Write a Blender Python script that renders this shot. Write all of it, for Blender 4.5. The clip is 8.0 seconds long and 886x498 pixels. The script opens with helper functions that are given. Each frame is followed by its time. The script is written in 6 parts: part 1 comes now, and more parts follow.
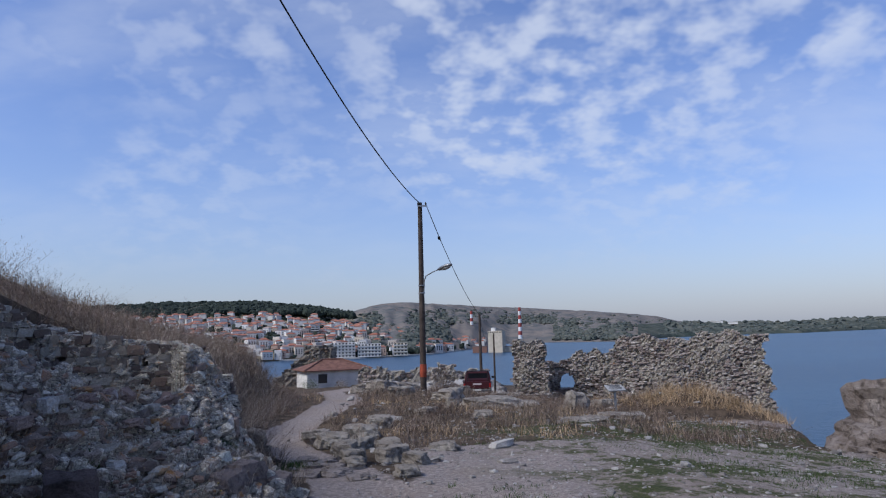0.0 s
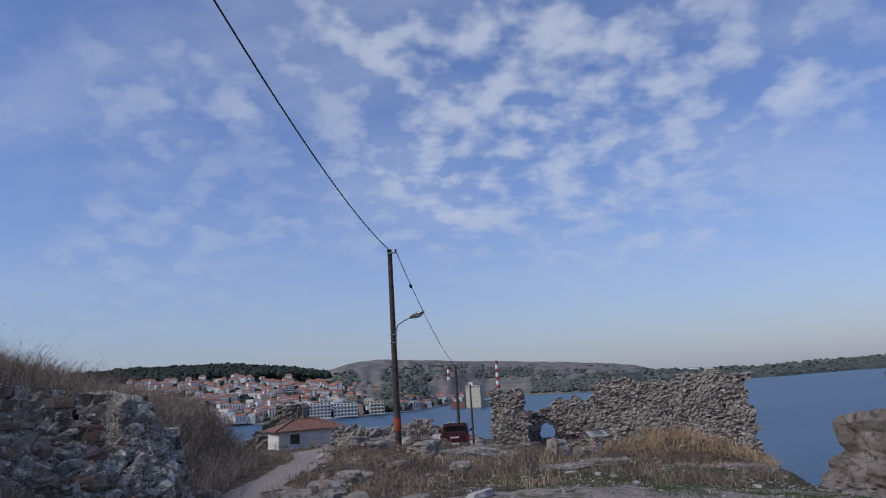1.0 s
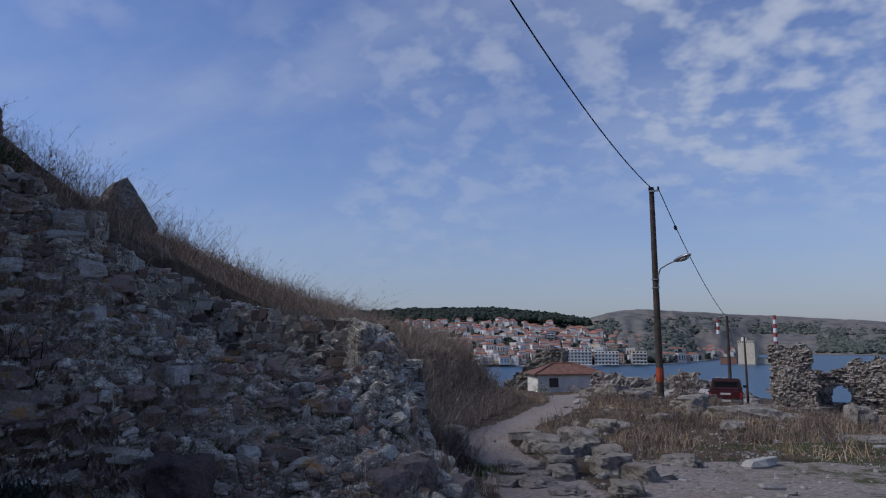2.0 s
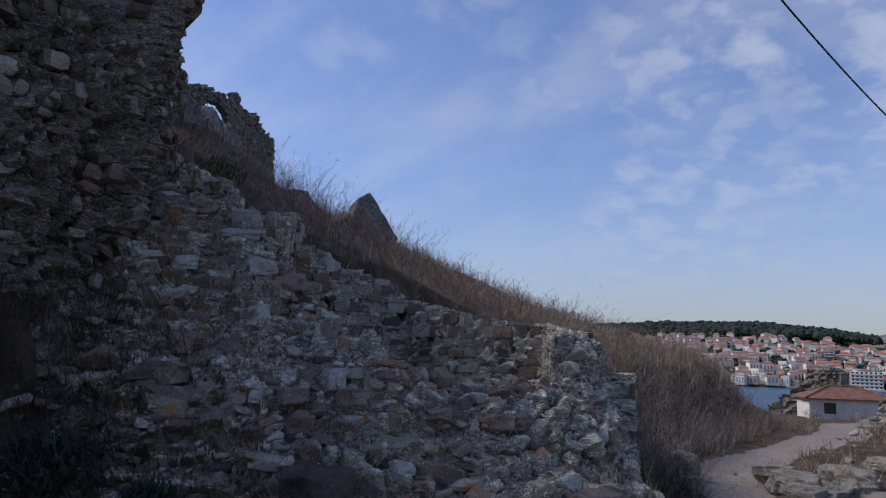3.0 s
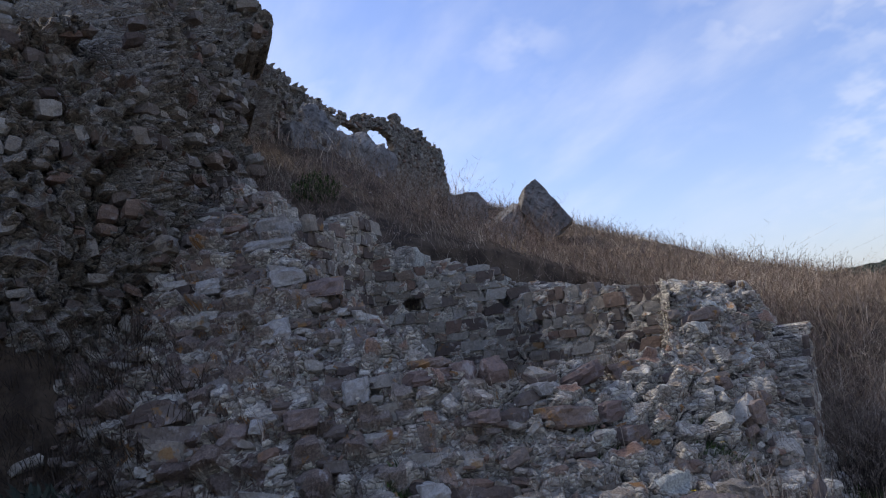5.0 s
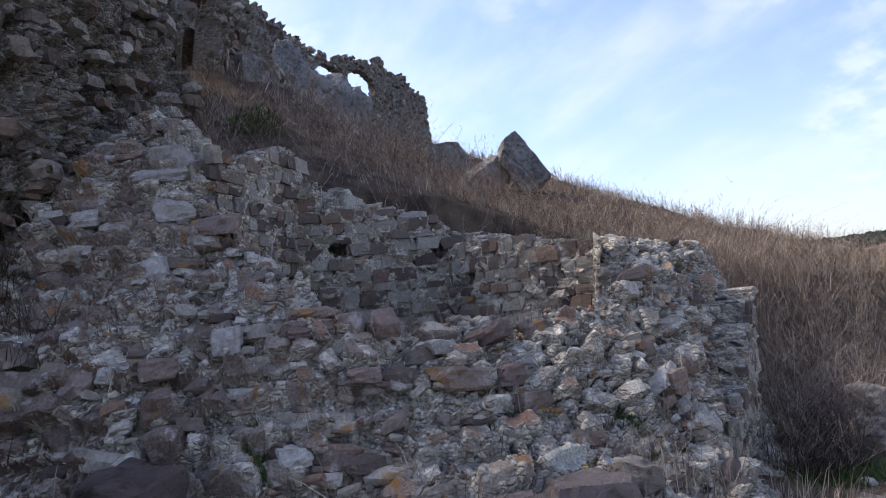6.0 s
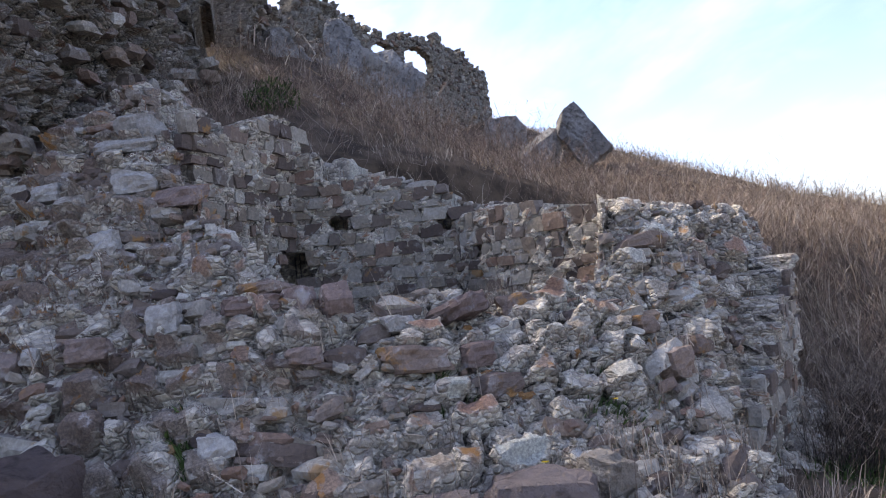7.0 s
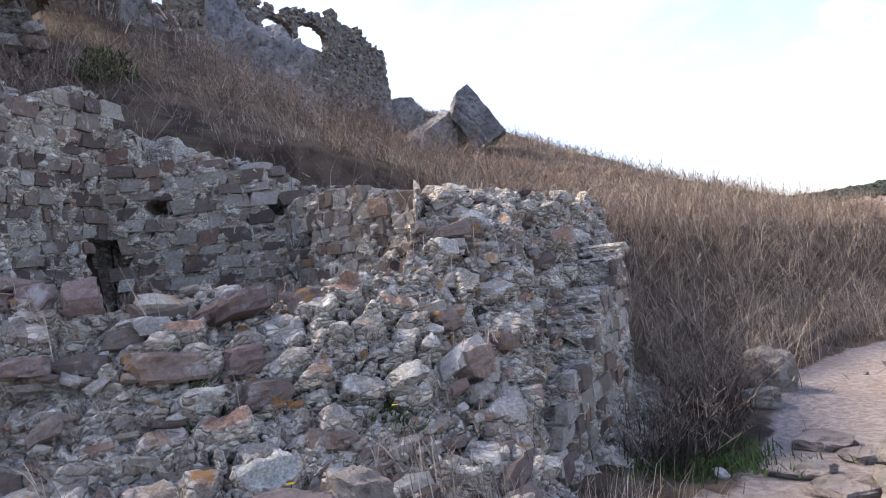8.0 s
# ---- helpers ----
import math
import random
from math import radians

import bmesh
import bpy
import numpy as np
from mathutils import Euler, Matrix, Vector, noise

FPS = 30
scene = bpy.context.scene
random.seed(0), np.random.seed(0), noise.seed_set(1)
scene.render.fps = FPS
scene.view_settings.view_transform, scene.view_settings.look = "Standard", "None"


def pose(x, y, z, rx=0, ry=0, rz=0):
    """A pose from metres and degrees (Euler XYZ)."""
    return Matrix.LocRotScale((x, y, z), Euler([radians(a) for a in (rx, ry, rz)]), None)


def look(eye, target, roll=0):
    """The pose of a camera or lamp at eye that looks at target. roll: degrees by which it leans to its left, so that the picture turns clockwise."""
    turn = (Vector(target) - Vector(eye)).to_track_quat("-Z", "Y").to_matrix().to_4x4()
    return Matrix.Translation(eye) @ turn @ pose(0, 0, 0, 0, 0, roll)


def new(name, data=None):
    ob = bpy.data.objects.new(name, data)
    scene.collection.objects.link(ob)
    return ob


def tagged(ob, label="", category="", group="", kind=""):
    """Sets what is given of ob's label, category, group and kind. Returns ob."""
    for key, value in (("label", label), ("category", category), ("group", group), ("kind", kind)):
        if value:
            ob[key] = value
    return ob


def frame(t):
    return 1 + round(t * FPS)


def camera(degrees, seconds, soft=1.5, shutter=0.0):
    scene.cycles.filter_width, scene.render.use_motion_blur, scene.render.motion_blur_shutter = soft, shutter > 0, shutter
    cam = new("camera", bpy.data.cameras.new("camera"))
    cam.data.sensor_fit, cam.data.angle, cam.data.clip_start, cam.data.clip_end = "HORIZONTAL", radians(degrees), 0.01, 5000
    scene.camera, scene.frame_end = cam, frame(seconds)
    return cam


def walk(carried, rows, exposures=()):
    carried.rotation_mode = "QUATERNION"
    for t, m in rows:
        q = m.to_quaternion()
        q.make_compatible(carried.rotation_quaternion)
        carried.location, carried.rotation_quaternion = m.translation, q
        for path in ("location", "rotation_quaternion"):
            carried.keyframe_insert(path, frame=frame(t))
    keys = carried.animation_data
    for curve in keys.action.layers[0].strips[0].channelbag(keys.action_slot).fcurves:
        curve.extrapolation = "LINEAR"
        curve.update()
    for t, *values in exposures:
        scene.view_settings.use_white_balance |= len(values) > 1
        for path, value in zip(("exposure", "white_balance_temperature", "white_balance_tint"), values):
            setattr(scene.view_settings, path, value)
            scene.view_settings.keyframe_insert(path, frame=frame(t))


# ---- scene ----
cam = camera(64.5, 8.0, 1.15)
PATH = [
    (0, (0.913, -0.75, 2.677), (0.921, 1.236, 2.913), -1.4),
    (0.5, (1.028, -0.371, 2.527), (1.033, 1.605, 2.834), -4.2),
    (1, (1.038, 0.133, 2.412), (1.126, 2.093, 2.799), -3.5),
    (1.5, (1.094, 0.74, 2.329), (1.024, 2.709, 2.669), -1.5),
    (2, (1.048, 1.478, 2.301), (0.408, 3.354, 2.566), -0.3),
    (2.2, (1.069, 1.699, 2.295), (0.372, 3.562, 2.499), 0.3),
    (3.3, (1.175, 2.973, 2.263), (-0.199, 4.386, 2.604), 0.2),
    (3.5, (1.186, 3.163, 2.285), (-0.216, 4.543, 2.645), -2.0),
    (4, (1.316, 3.647, 2.243), (-0.226, 4.843, 2.681), -7.8),
    (4.2, (1.296, 3.825, 2.208), (-0.255, 5.013, 2.641), -7.1),
    (5.3, (1.305, 4.758, 2.15), (-0.387, 5.797, 2.391), -6.9),
    (5.5, (1.274, 4.916, 2.127), (-0.43, 5.944, 2.323), -5.5),
    (6, (1.169, 5.336, 2.109), (-0.479, 6.457, 2.278), -5.1),
    (6.5, (1.173, 5.726, 2.067), (-0.586, 6.651, 2.289), -7.0),
    (7, (1.073, 6.189, 2.002), (-0.689, 7.126, 2.134), -5.8),
    (7.5, (1.042, 6.576, 2.009), (-0.705, 7.544, 2.123), -7.2),
    (8, (1.115, 6.989, 2.002), (-0.521, 8.139, 2.057), -6.1),
]
EXPOSURES = [(0.0, 0.02, 6300, 10), (1.0, -0.28, 6300, 10), (2.0, -0.46, 6300, 10), (3.5, 0.15, 6900, 10), (4.2, 0.30, 7000, 10), (5.5, 0.80, 7500, 11),
             (6.5, 1.26, 7700, 12), (8.0, 1.68, 7900, 13)]
walk(cam, [(t, look(eye, target, roll)) for t, eye, target, roll in PATH], EXPOSURES)

# ---- light ----
SUN_FROM = Vector((-0.62, -0.33, 0.71)).normalized()
world = bpy.data.worlds.new("sky")
scene.world = world
world.use_nodes = True


def build_sky():
    nt = world.node_tree
    nt.nodes.clear()
    n, l = nt.nodes.new, nt.links.new
    out, bg = n("ShaderNodeOutputWorld"), n("ShaderNodeBackground")
    sky = n("ShaderNodeTexSky")
    sky.sky_type, sky.sun_disc = "NISHITA", False
    sky.sun_elevation = math.asin(SUN_FROM.z)
    sky.sun_rotation = math.atan2(SUN_FROM.x, SUN_FROM.y)
    sky.air_density, sky.dust_density, sky.ozone_density = 1.15, 0.25, 3.5
    co = n("ShaderNodeTexCoord")
    sep = n("ShaderNodeSeparateXYZ")
    l(co.outputs["Generated"], sep.inputs[0])

    def m(op, a, b=None, c=None):
        k = n("ShaderNodeMath")
        k.operation = op
        for i, v in enumerate((a, b, c)):
            if v is None:
                continue
            if isinstance(v, (int, float)):
                k.inputs[i].default_value = v
            else:
                l(v, k.inputs[i])
        return k.outputs[0]

    zz = m("MAXIMUM", m("ADD", sep.outputs[2], 0.38), 0.05)
    comb = n("ShaderNodeCombineXYZ")
    l(m("DIVIDE", sep.outputs[0], zz), comb.inputs[0])
    l(m("DIVIDE", sep.outputs[1], zz), comb.inputs[1])

    def clouds(scale, detail, low, high, offset, stretch=1.0):
        mp = n("ShaderNodeMapping")
        mp.inputs["Location"].default_value = offset
        mp.inputs["Scale"].default_value = (1, stretch, 1)
        l(comb.outputs[0], mp.inputs[0])
        t = n("ShaderNodeTexNoise")
        t.inputs["Scale"].default_value, t.inputs["Detail"].default_value = scale, detail
        t.inputs["Roughness"].default_value = 0.55
        l(mp.outputs[0], t.inputs["Vector"])
        r = n("ShaderNodeMapRange")
        r.interpolation_type = "SMOOTHSTEP"
        r.inputs[1].default_value, r.inputs[2].default_value = low, high
        l(t.outputs["Fac"], r.inputs[0])
        return r.outputs[0]

    puffs = clouds(11.0, 3.0, 0.36, 0.68, (0.35, 0.1, 0))
    banks = clouds(2.0, 2.0, 0.42, 0.62, (2.3, 0.5, 0))
    # one wide field of small clouds high over the bay
    far = n("ShaderNodeVectorMath")
    far.operation = "DISTANCE"
    l(comb.outputs[0], far.inputs[0])
    far.inputs[1].default_value = (0.25, 1.20, 0.0)
    field = n("ShaderNodeMapRange")
    field.interpolation_type = "SMOOTHSTEP"
    l(far.outputs["Value"], field.inputs[0])
    field.inputs[1].default_value, field.inputs[2].default_value = 0.85, 0.1
    banks = m("MINIMUM", m("ADD", m("MULTIPLY", banks, 0.45), field.outputs[0]), 1.0)
    veil = clouds(1.9, 6.0, 0.40, 0.80, (3.0, 1.0, 0), 1.8)
    low = m("SMOOTH_MIN", m("MULTIPLY", m("MAXIMUM", sep.outputs[2], 0.0), 5.0), 1.0, 0.2)
    cover = m("MULTIPLY", m("MAXIMUM", m("MULTIPLY", m("MULTIPLY", puffs, banks), 0.62), m("MULTIPLY", veil, 0.30)), low)
    haze = m("POWER", m("SUBTRACT", 1.0, m("MINIMUM", m("MAXIMUM", sep.outputs[2], 0.0), 1.0)), 8.0)
    mix = n("ShaderNodeMix")
    mix.data_type = "RGBA"
    l(cover, mix.inputs["Factor"])
    mix.inputs["B"].default_value = CLOUD
    blue = n("ShaderNodeMix")
    blue.data_type, blue.blend_type = "RGBA", "MULTIPLY"
    blue.inputs["Factor"].default_value = 1.0
    l(sky.outputs[0], blue.inputs["A"])
    blue.inputs["B"].default_value = (0.98, 0.96, 1.22, 1)
    l(blue.outputs["Result"], mix.inputs["A"])
    mix2 = n("ShaderNodeMix")
    mix2.data_type = "RGBA"
    l(m("MULTIPLY", haze, 0.85), mix2.inputs["Factor"])
    l(mix.outputs["Result"], mix2.inputs["A"])
    mix2.inputs["B"].default_value = HAZE
    l(mix2.outputs["Result"], bg.inputs[0])
    bg.inputs[1].default_value = SKY_STRENGTH
    l(bg.outputs[0], out.inputs[0])


SKY_STRENGTH = 0.122
CLOUD, HAZE = (6.0, 6.4, 7.2, 1), (2.25, 2.7, 3.5, 1)
build_sky()
sun = new("sun", bpy.data.lights.new("sun", "SUN"))
sun.data.energy, sun.data.angle, sun.data.color = 3.2, radians(20), (1.0, 0.96, 0.91)
sun.matrix_world = look(SUN_FROM * 50, (0, 0, 0))

# ---- materials ----


class Nodes:
    """Short hand for one material's node tree."""

    def __init__(self, name):
        self.mat = bpy.data.materials.new(name)
        self.mat.use_nodes = True
        self.nt = self.mat.node_tree
        self.bsdf = next(k for k in self.nt.nodes if k.type == "BSDF_PRINCIPLED")
        self.pos = self.node("ShaderNodeTexCoord").outputs["Object"]

    def node(self, kind, **inputs):
        k = self.nt.nodes.new(kind)
        for key, v in inputs.items():
            self.put(k, key.replace("_", " "), v)
        return k

    def put(self, k, key, v):
        if isinstance(v, bpy.types.NodeSocket):
            self.nt.links.new(v, k.inputs[key])
        else:
            k.inputs[key].default_value = v

    def noise(self, scale, detail=4.0, rough=0.6, vector=None):
        return self.node("ShaderNodeTexNoise", Scale=scale, Detail=detail, Roughness=rough, Vector=vector or self.pos).outputs["Fac"]

    def math(self, op, a, b=0.0):
        k = self.nt.nodes.new("ShaderNodeMath")
        k.operation = op
        self.put(k, 0, a)
        self.put(k, 1, b)
        return k.outputs[0]

    def step(self, v, low, high):
        k = self.nt.nodes.new("ShaderNodeMapRange")
        k.interpolation_type = "SMOOTHSTEP"
        self.put(k, 0, v)
        k.inputs[1].default_value, k.inputs[2].default_value = low, high
        return k.outputs[0]

    def mix(self, f, a, b):
        k = self.nt.nodes.new("ShaderNodeMix")
        k.data_type = "RGBA"
        for key, v in (("Factor", f), ("A", a), ("B", b)):
            if isinstance(v, tuple):
                v = (*v[:3], 1)
            self.put(k, key, v)
        return k.outputs["Result"]

    def ramp(self, v, stops):
        k = self.nt.nodes.new("ShaderNodeValToRGB")
        self.nt.links.new(v, k.inputs[0])
        e = k.color_ramp.elements
        while len(e) < len(stops):
            e.new(0.5)
        for el, (p, c) in zip(e, stops):
            el.position, el.color = p, (*c, 1)
        return k.outputs[0]

    def finish(self, colour, rough=0.9, bump=None, strength=0.5, distance=0.02, spec=0.2):
        self.put(self.bsdf, "Base Color", (*colour, 1) if isinstance(colour, tuple) else colour)
        self.put(self.bsdf, "Roughness", rough)
        self.bsdf.inputs["Specular IOR Level"].default_value = spec
        if bump is not None:
            b = self.node("ShaderNodeBump", Height=bump, Strength=strength, Distance=distance)
            self.nt.links.new(b.outputs[0], self.bsdf.inputs["Normal"])
        return self.mat


def plain(name, colour, rough=0.8, vary=0.15, scale=6.0, metallic=0.0, spec=0.3):
    k = Nodes(name)
    n = k.noise(scale, 5)
    dark = tuple(c * (1 - vary) for c in colour)
    light = tuple(min(1, c * (1 + vary)) for c in colour)
    k.bsdf.inputs["Metallic"].default_value = metallic
    return k.finish(k.mix(k.step(n, 0.3, 0.7), dark, light), rough, k.noise(scale * 6, 3), 0.25, 0.01, spec)


STONE_TONES = [(0.0, (0.082, 0.062, 0.053)), (0.18, (0.163, 0.125, 0.103)), (0.36, (0.214, 0.183, 0.155)), (0.5, (0.240, 0.148, 0.106)),
               (0.62, (0.270, 0.222, 0.170)), (0.78, (0.337, 0.308, 0.262)), (0.93, (0.408, 0.378, 0.324)), (1.0, (0.530, 0.50, 0.437))]


def stone_material(name, island=False, gain=1.0, lichen=0.30, tones=STONE_TONES):
    k = Nodes(name)
    if island:
        rnd = k.node("ShaderNodeNewGeometry").outputs["Random Per Island"]
        pos = k.pos
    else:
        rnd = k.node("ShaderNodeObjectInfo").outputs["Random"]
        pos = k.node("ShaderNodeNewGeometry").outputs["Position"]
    base = k.ramp(rnd, [(p, tuple(min(0.8, c * gain) for c in col)) for p, col in tones])
    grain = k.noise(38.0, 6, 0.7, pos)
    blotch = k.noise(7.0, 5, 0.65, pos)
    col = k.mix(k.step(grain, 0.35, 0.75), k.mix(0.45, base, (0.05, 0.045, 0.045)), base)
    pale = k.math("MULTIPLY", k.step(blotch, 0.55, 0.72), 0.55)
    col = k.mix(pale, col, (0.44 * gain, 0.43 * gain, 0.42 * gain))
    spots = k.math("MULTIPLY", k.step(k.noise(4.3, 4, 0.7, pos), 0.53, 0.62), k.step(k.math("FRACT", k.math("MULTIPLY", rnd, 17.3)), 1 - lichen, 1.02 - lichen))
    col = k.mix(k.math("MULTIPLY", spots, 0.7), col, (0.36, 0.19, 0.06))
    h = k.math("ADD", grain, k.math("MULTIPLY", blotch, 2.0))
    return k.finish(col, 0.92, h, 0.75, 0.025, 0.15)


def rubble_material(name, gain=1.0, white=0.35, lichen=0.5, tones=STONE_TONES):
    """Stones bedded in crumbling lime: the mesh carries each stone's tone and its distance to the joint."""
    k = Nodes(name)
    tone = k.node("ShaderNodeAttribute")
    tone.attribute_name = "tone"
    joint = k.node("ShaderNodeAttribute")
    joint.attribute_name = "joint"
    t = tone.outputs["Fac"]
    fine, mid, wide = k.noise(60, 6, 0.75), k.noise(13, 6, 0.7), k.noise(1.3, 5, 0.6)
    bent = k.node("ShaderNodeVectorMath")
    k.put(bent, 0, k.pos)
    shift = k.node("ShaderNodeVectorMath")
    shift.operation = "SCALE"
    k.put(shift, 0, k.node("ShaderNodeTexNoise", Scale=14.0, Detail=3.0, Vector=k.pos).outputs["Color"])
    k.put(shift, "Scale", 0.05)
    k.put(bent, 1, shift.outputs[0])
    flat = k.node("ShaderNodeMapping", Vector=bent.outputs[0], Scale=(1.0, 1.0, 1.7))
    crumb = k.node("ShaderNodeTexVoronoi", Scale=17.0, Vector=flat.outputs[0])
    crumb_edge = k.node("ShaderNodeTexVoronoi", Scale=17.0, Vector=flat.outputs[0])
    crumb_edge.feature = "DISTANCE_TO_EDGE"
    pieces = k.node("ShaderNodeSeparateColor", Color=crumb.outputs["Color"]).outputs[0]
    crack = k.step(crumb_edge.outputs["Distance"], 0.10, 0.015)
    stone = k.ramp(t, [(p, tuple(min(0.85, c * gain) for c in col)) for p, col in tones])
    stone = k.mix(k.step(fine, 0.35, 0.72), k.mix(0.6, stone, (0.035, 0.03, 0.03)), stone)
    stone = k.mix(k.math("MULTIPLY", k.step(mid, 0.58, 0.7), 0.5), stone, (0.40 * gain, 0.39 * gain, 0.38 * gain))
    warm = k.math("MULTIPLY", k.step(k.math("FRACT", k.math("MULTIPLY", t, 23.7)), 1 - lichen * 0.25, 1.02 - lichen * 0.25), k.step(k.noise(5.5, 5, 0.7), 0.48, 0.56))
    stone = k.mix(k.math("MULTIPLY", warm, 0.8), stone, (0.40, 0.20, 0.065))
    lime = k.ramp(k.math("ADD", k.math("MULTIPLY", pieces, 0.65), k.math("MULTIPLY", k.step(mid, 0.3, 0.7), 0.35)),
                  [(0.0, (0.063 * gain, 0.054 * gain, 0.046 * gain)), (0.22, (0.198 * gain, 0.178 * gain, 0.152 * gain)), (0.5, (0.281 * gain, 0.255 * gain, 0.217 * gain)), (0.78, (0.375 * gain, 0.347 * gain, 0.296 * gain)), (1.0, (0.479 * gain, 0.450 * gain, 0.384 * gain))])
    lime = k.mix(k.math("MULTIPLY", k.step(fine, 0.57, 0.68), 0.4), lime, (0.07, 0.06, 0.056))
    lime = k.mix(k.math("MULTIPLY", crack, 0.28), lime, (0.03, 0.026, 0.024))
    bed = k.math("MAXIMUM", k.step(k.math("ADD", joint.outputs["Fac"], k.math("MULTIPLY", k.math("SUBTRACT", mid, 0.5), 0.5)), 0.36, 0.20),
                 k.math("MULTIPLY", k.step(k.math("FRACT", k.math("MULTIPLY", t, 9.1)), white, white - 0.02), k.step(wide, 0.32, 0.5)))
    col = k.mix(bed, stone, lime)
    # Soil in the joints, near-black so that it also paints crevice shade.
    soil = k.step(k.math("ADD", joint.outputs["Fac"], k.math("MULTIPLY", k.math("SUBTRACT", fine, 0.5), 0.16)), 0.075, 0.03)
    col = k.mix(k.math("MULTIPLY", soil, 0.9), col, (0.028, 0.023, 0.02))
    dome = k.math("MULTIPLY", k.math("MULTIPLY", bed, k.step(crumb_edge.outputs["Distance"], 0.0, 0.25)), 0.9)
    h = k.math("ADD", k.math("ADD", k.math("MULTIPLY", fine, 0.8), k.math("MULTIPLY", mid, 1.6)), dome)
    return k.finish(col, 0.95, h, 1.0, 0.03, 0.1)


def rock_material(name, light, dark):
    k = Nodes(name)
    a, b, c = k.noise(1.1, 6, 0.65), k.noise(6, 7, 0.7), k.noise(30, 5, 0.7)
    col = k.mix(k.step(a, 0.35, 0.65), dark, light)
    col = k.mix(k.math("MULTIPLY", k.step(b, 0.46, 0.66), 0.8), col, tuple(v * 0.35 for v in dark))
    h = k.math("ADD", c, k.math("MULTIPLY", b, 3.0))
    return k.finish(col, 0.9, h, 0.9, 0.05, 0.15)


def ground_material():
    k = Nodes("ground_dirt_and_dry_grass")
    path = k.node("ShaderNodeAttribute")
    path.attribute_name = "path"
    green = k.node("ShaderNodeAttribute")
    green.attribute_name = "green"
    big, mid, fine, grit = k.noise(0.35, 5), k.noise(2.2, 6, 0.65), k.noise(16, 6, 0.7), k.noise(70, 3, 0.7)
    dry = k.mix(k.step(mid, 0.35, 0.65), (0.05, 0.038, 0.029), (0.135, 0.10, 0.07))
    gravel = k.mix(k.step(fine, 0.35, 0.7), (0.20, 0.168, 0.152), (0.38, 0.328, 0.30))
    gravel = k.mix(k.step(grit, 0.6, 0.72), gravel, (0.5, 0.48, 0.45))
    gravel = k.mix(k.math("MULTIPLY", k.step(big, 0.45, 0.65), 0.5), gravel, (0.24, 0.19, 0.155))
    edge = k.math("ADD", path.outputs["Fac"], k.math("MULTIPLY", k.math("SUBTRACT", mid, 0.5), 0.9))
    col = k.mix(k.step(edge, 0.35, 0.6), dry, gravel)
    turf = k.mix(k.step(fine, 0.3, 0.7), (0.03, 0.042, 0.018), (0.095, 0.10, 0.045))
    patch = k.math("MULTIPLY", green.outputs["Fac"], k.step(k.math("ADD", k.math("ADD", k.math("MULTIPLY", k.noise(0.7, 4, 0.6), 0.6), k.math("MULTIPLY", k.noise(4.5, 5, 0.7), 0.4)), k.math("MULTIPLY", fine, 0.3)), 0.62, 0.70))
    col = k.mix(patch, col, turf)
    h = k.math("ADD", grit, k.math("MULTIPLY", fine, 2.0))
    return k.finish(col, 0.95, h, 0.7, 0.03, 0.1)


def blade_material(name, tones, gloss=0.8):
    k = Nodes(name)
    rnd = k.node("ShaderNodeNewGeometry").outputs["Random Per Island"]
    col = k.ramp(rnd, tones)
    k.bsdf.inputs["Subsurface Weight"].default_value = 0.0
    return k.finish(col, gloss, None, spec=0.15)


STONE = stone_material("rubble_stone", False, 1.25, 0.3)
STONE_PALE = stone_material("pale_rubble_stone", False, 1.15, 0.0, [(0.0, (0.34, 0.325, 0.30)), (1.0, (0.50, 0.48, 0.445))])
STONE_RUST = stone_material("lichened_rubble_stone", False, 1.2, 0.95, [(0.0, (0.17, 0.13, 0.11)), (1.0, (0.29, 0.215, 0.17))])
STONE_ROSE = stone_material("rosy_rubble_stone", False, 1.2, 0.1, [(0.0, (0.16, 0.115, 0.10)), (0.5, (0.24, 0.175, 0.15)), (1.0, (0.30, 0.245, 0.22))])
STONE_ISLAND = stone_material("rubble_stone_small", True, 1.25, 0.2)
WARM_TONES = [(0.0, (0.11, 0.085, 0.077)), (0.3, (0.24, 0.19, 0.168)), (0.6, (0.33, 0.275, 0.245)), (0.85, (0.43, 0.375, 0.335)), (1.0, (0.56, 0.52, 0.47))]
STONE_FAR = stone_material("weathered_wall_stone", True, 1.3, 0.04, WARM_TONES)
# Dimmer copies of the rubble stone: the backlit walls' shade is in the colour.
STONE_SHADE = stone_material("shaded_tower_stone", True, 1.05, 0.03)
STONE_SHADE_SINGLE = stone_material("tower_stone", False, 1.0, 0.03)
ROCK = rock_material("pale_limestone", (0.43, 0.395, 0.345), (0.26, 0.225, 0.19))
PINK = rock_material("pinkish_volcanic_stone", (0.30, 0.25, 0.23), (0.20, 0.165, 0.155))
PINK_DARK = rock_material("dark_pinkish_stone", (0.17, 0.13, 0.12), (0.10, 0.08, 0.075))
ROCK_GREY = rock_material("grey_outcrop", (0.34, 0.33, 0.315), (0.20, 0.19, 0.18))
GROUND = ground_material()
GOLD = blade_material("golden_grass", [(0.0, (0.15, 0.095, 0.058)), (0.5, (0.38, 0.27, 0.16)), (1.0, (0.62, 0.47, 0.31))])
# Near-black tones: the shade at the wall feet is put into the weeds.
SHADED_WEED = blade_material("shaded_dead_weeds", [(0.0, (0.02, 0.016, 0.012)), (0.6, (0.05, 0.036, 0.027)), (1.0, (0.10, 0.075, 0.055))])
RUBBLE = rubble_material("bedded_rubble", 2.3, 0.46, 0.8)
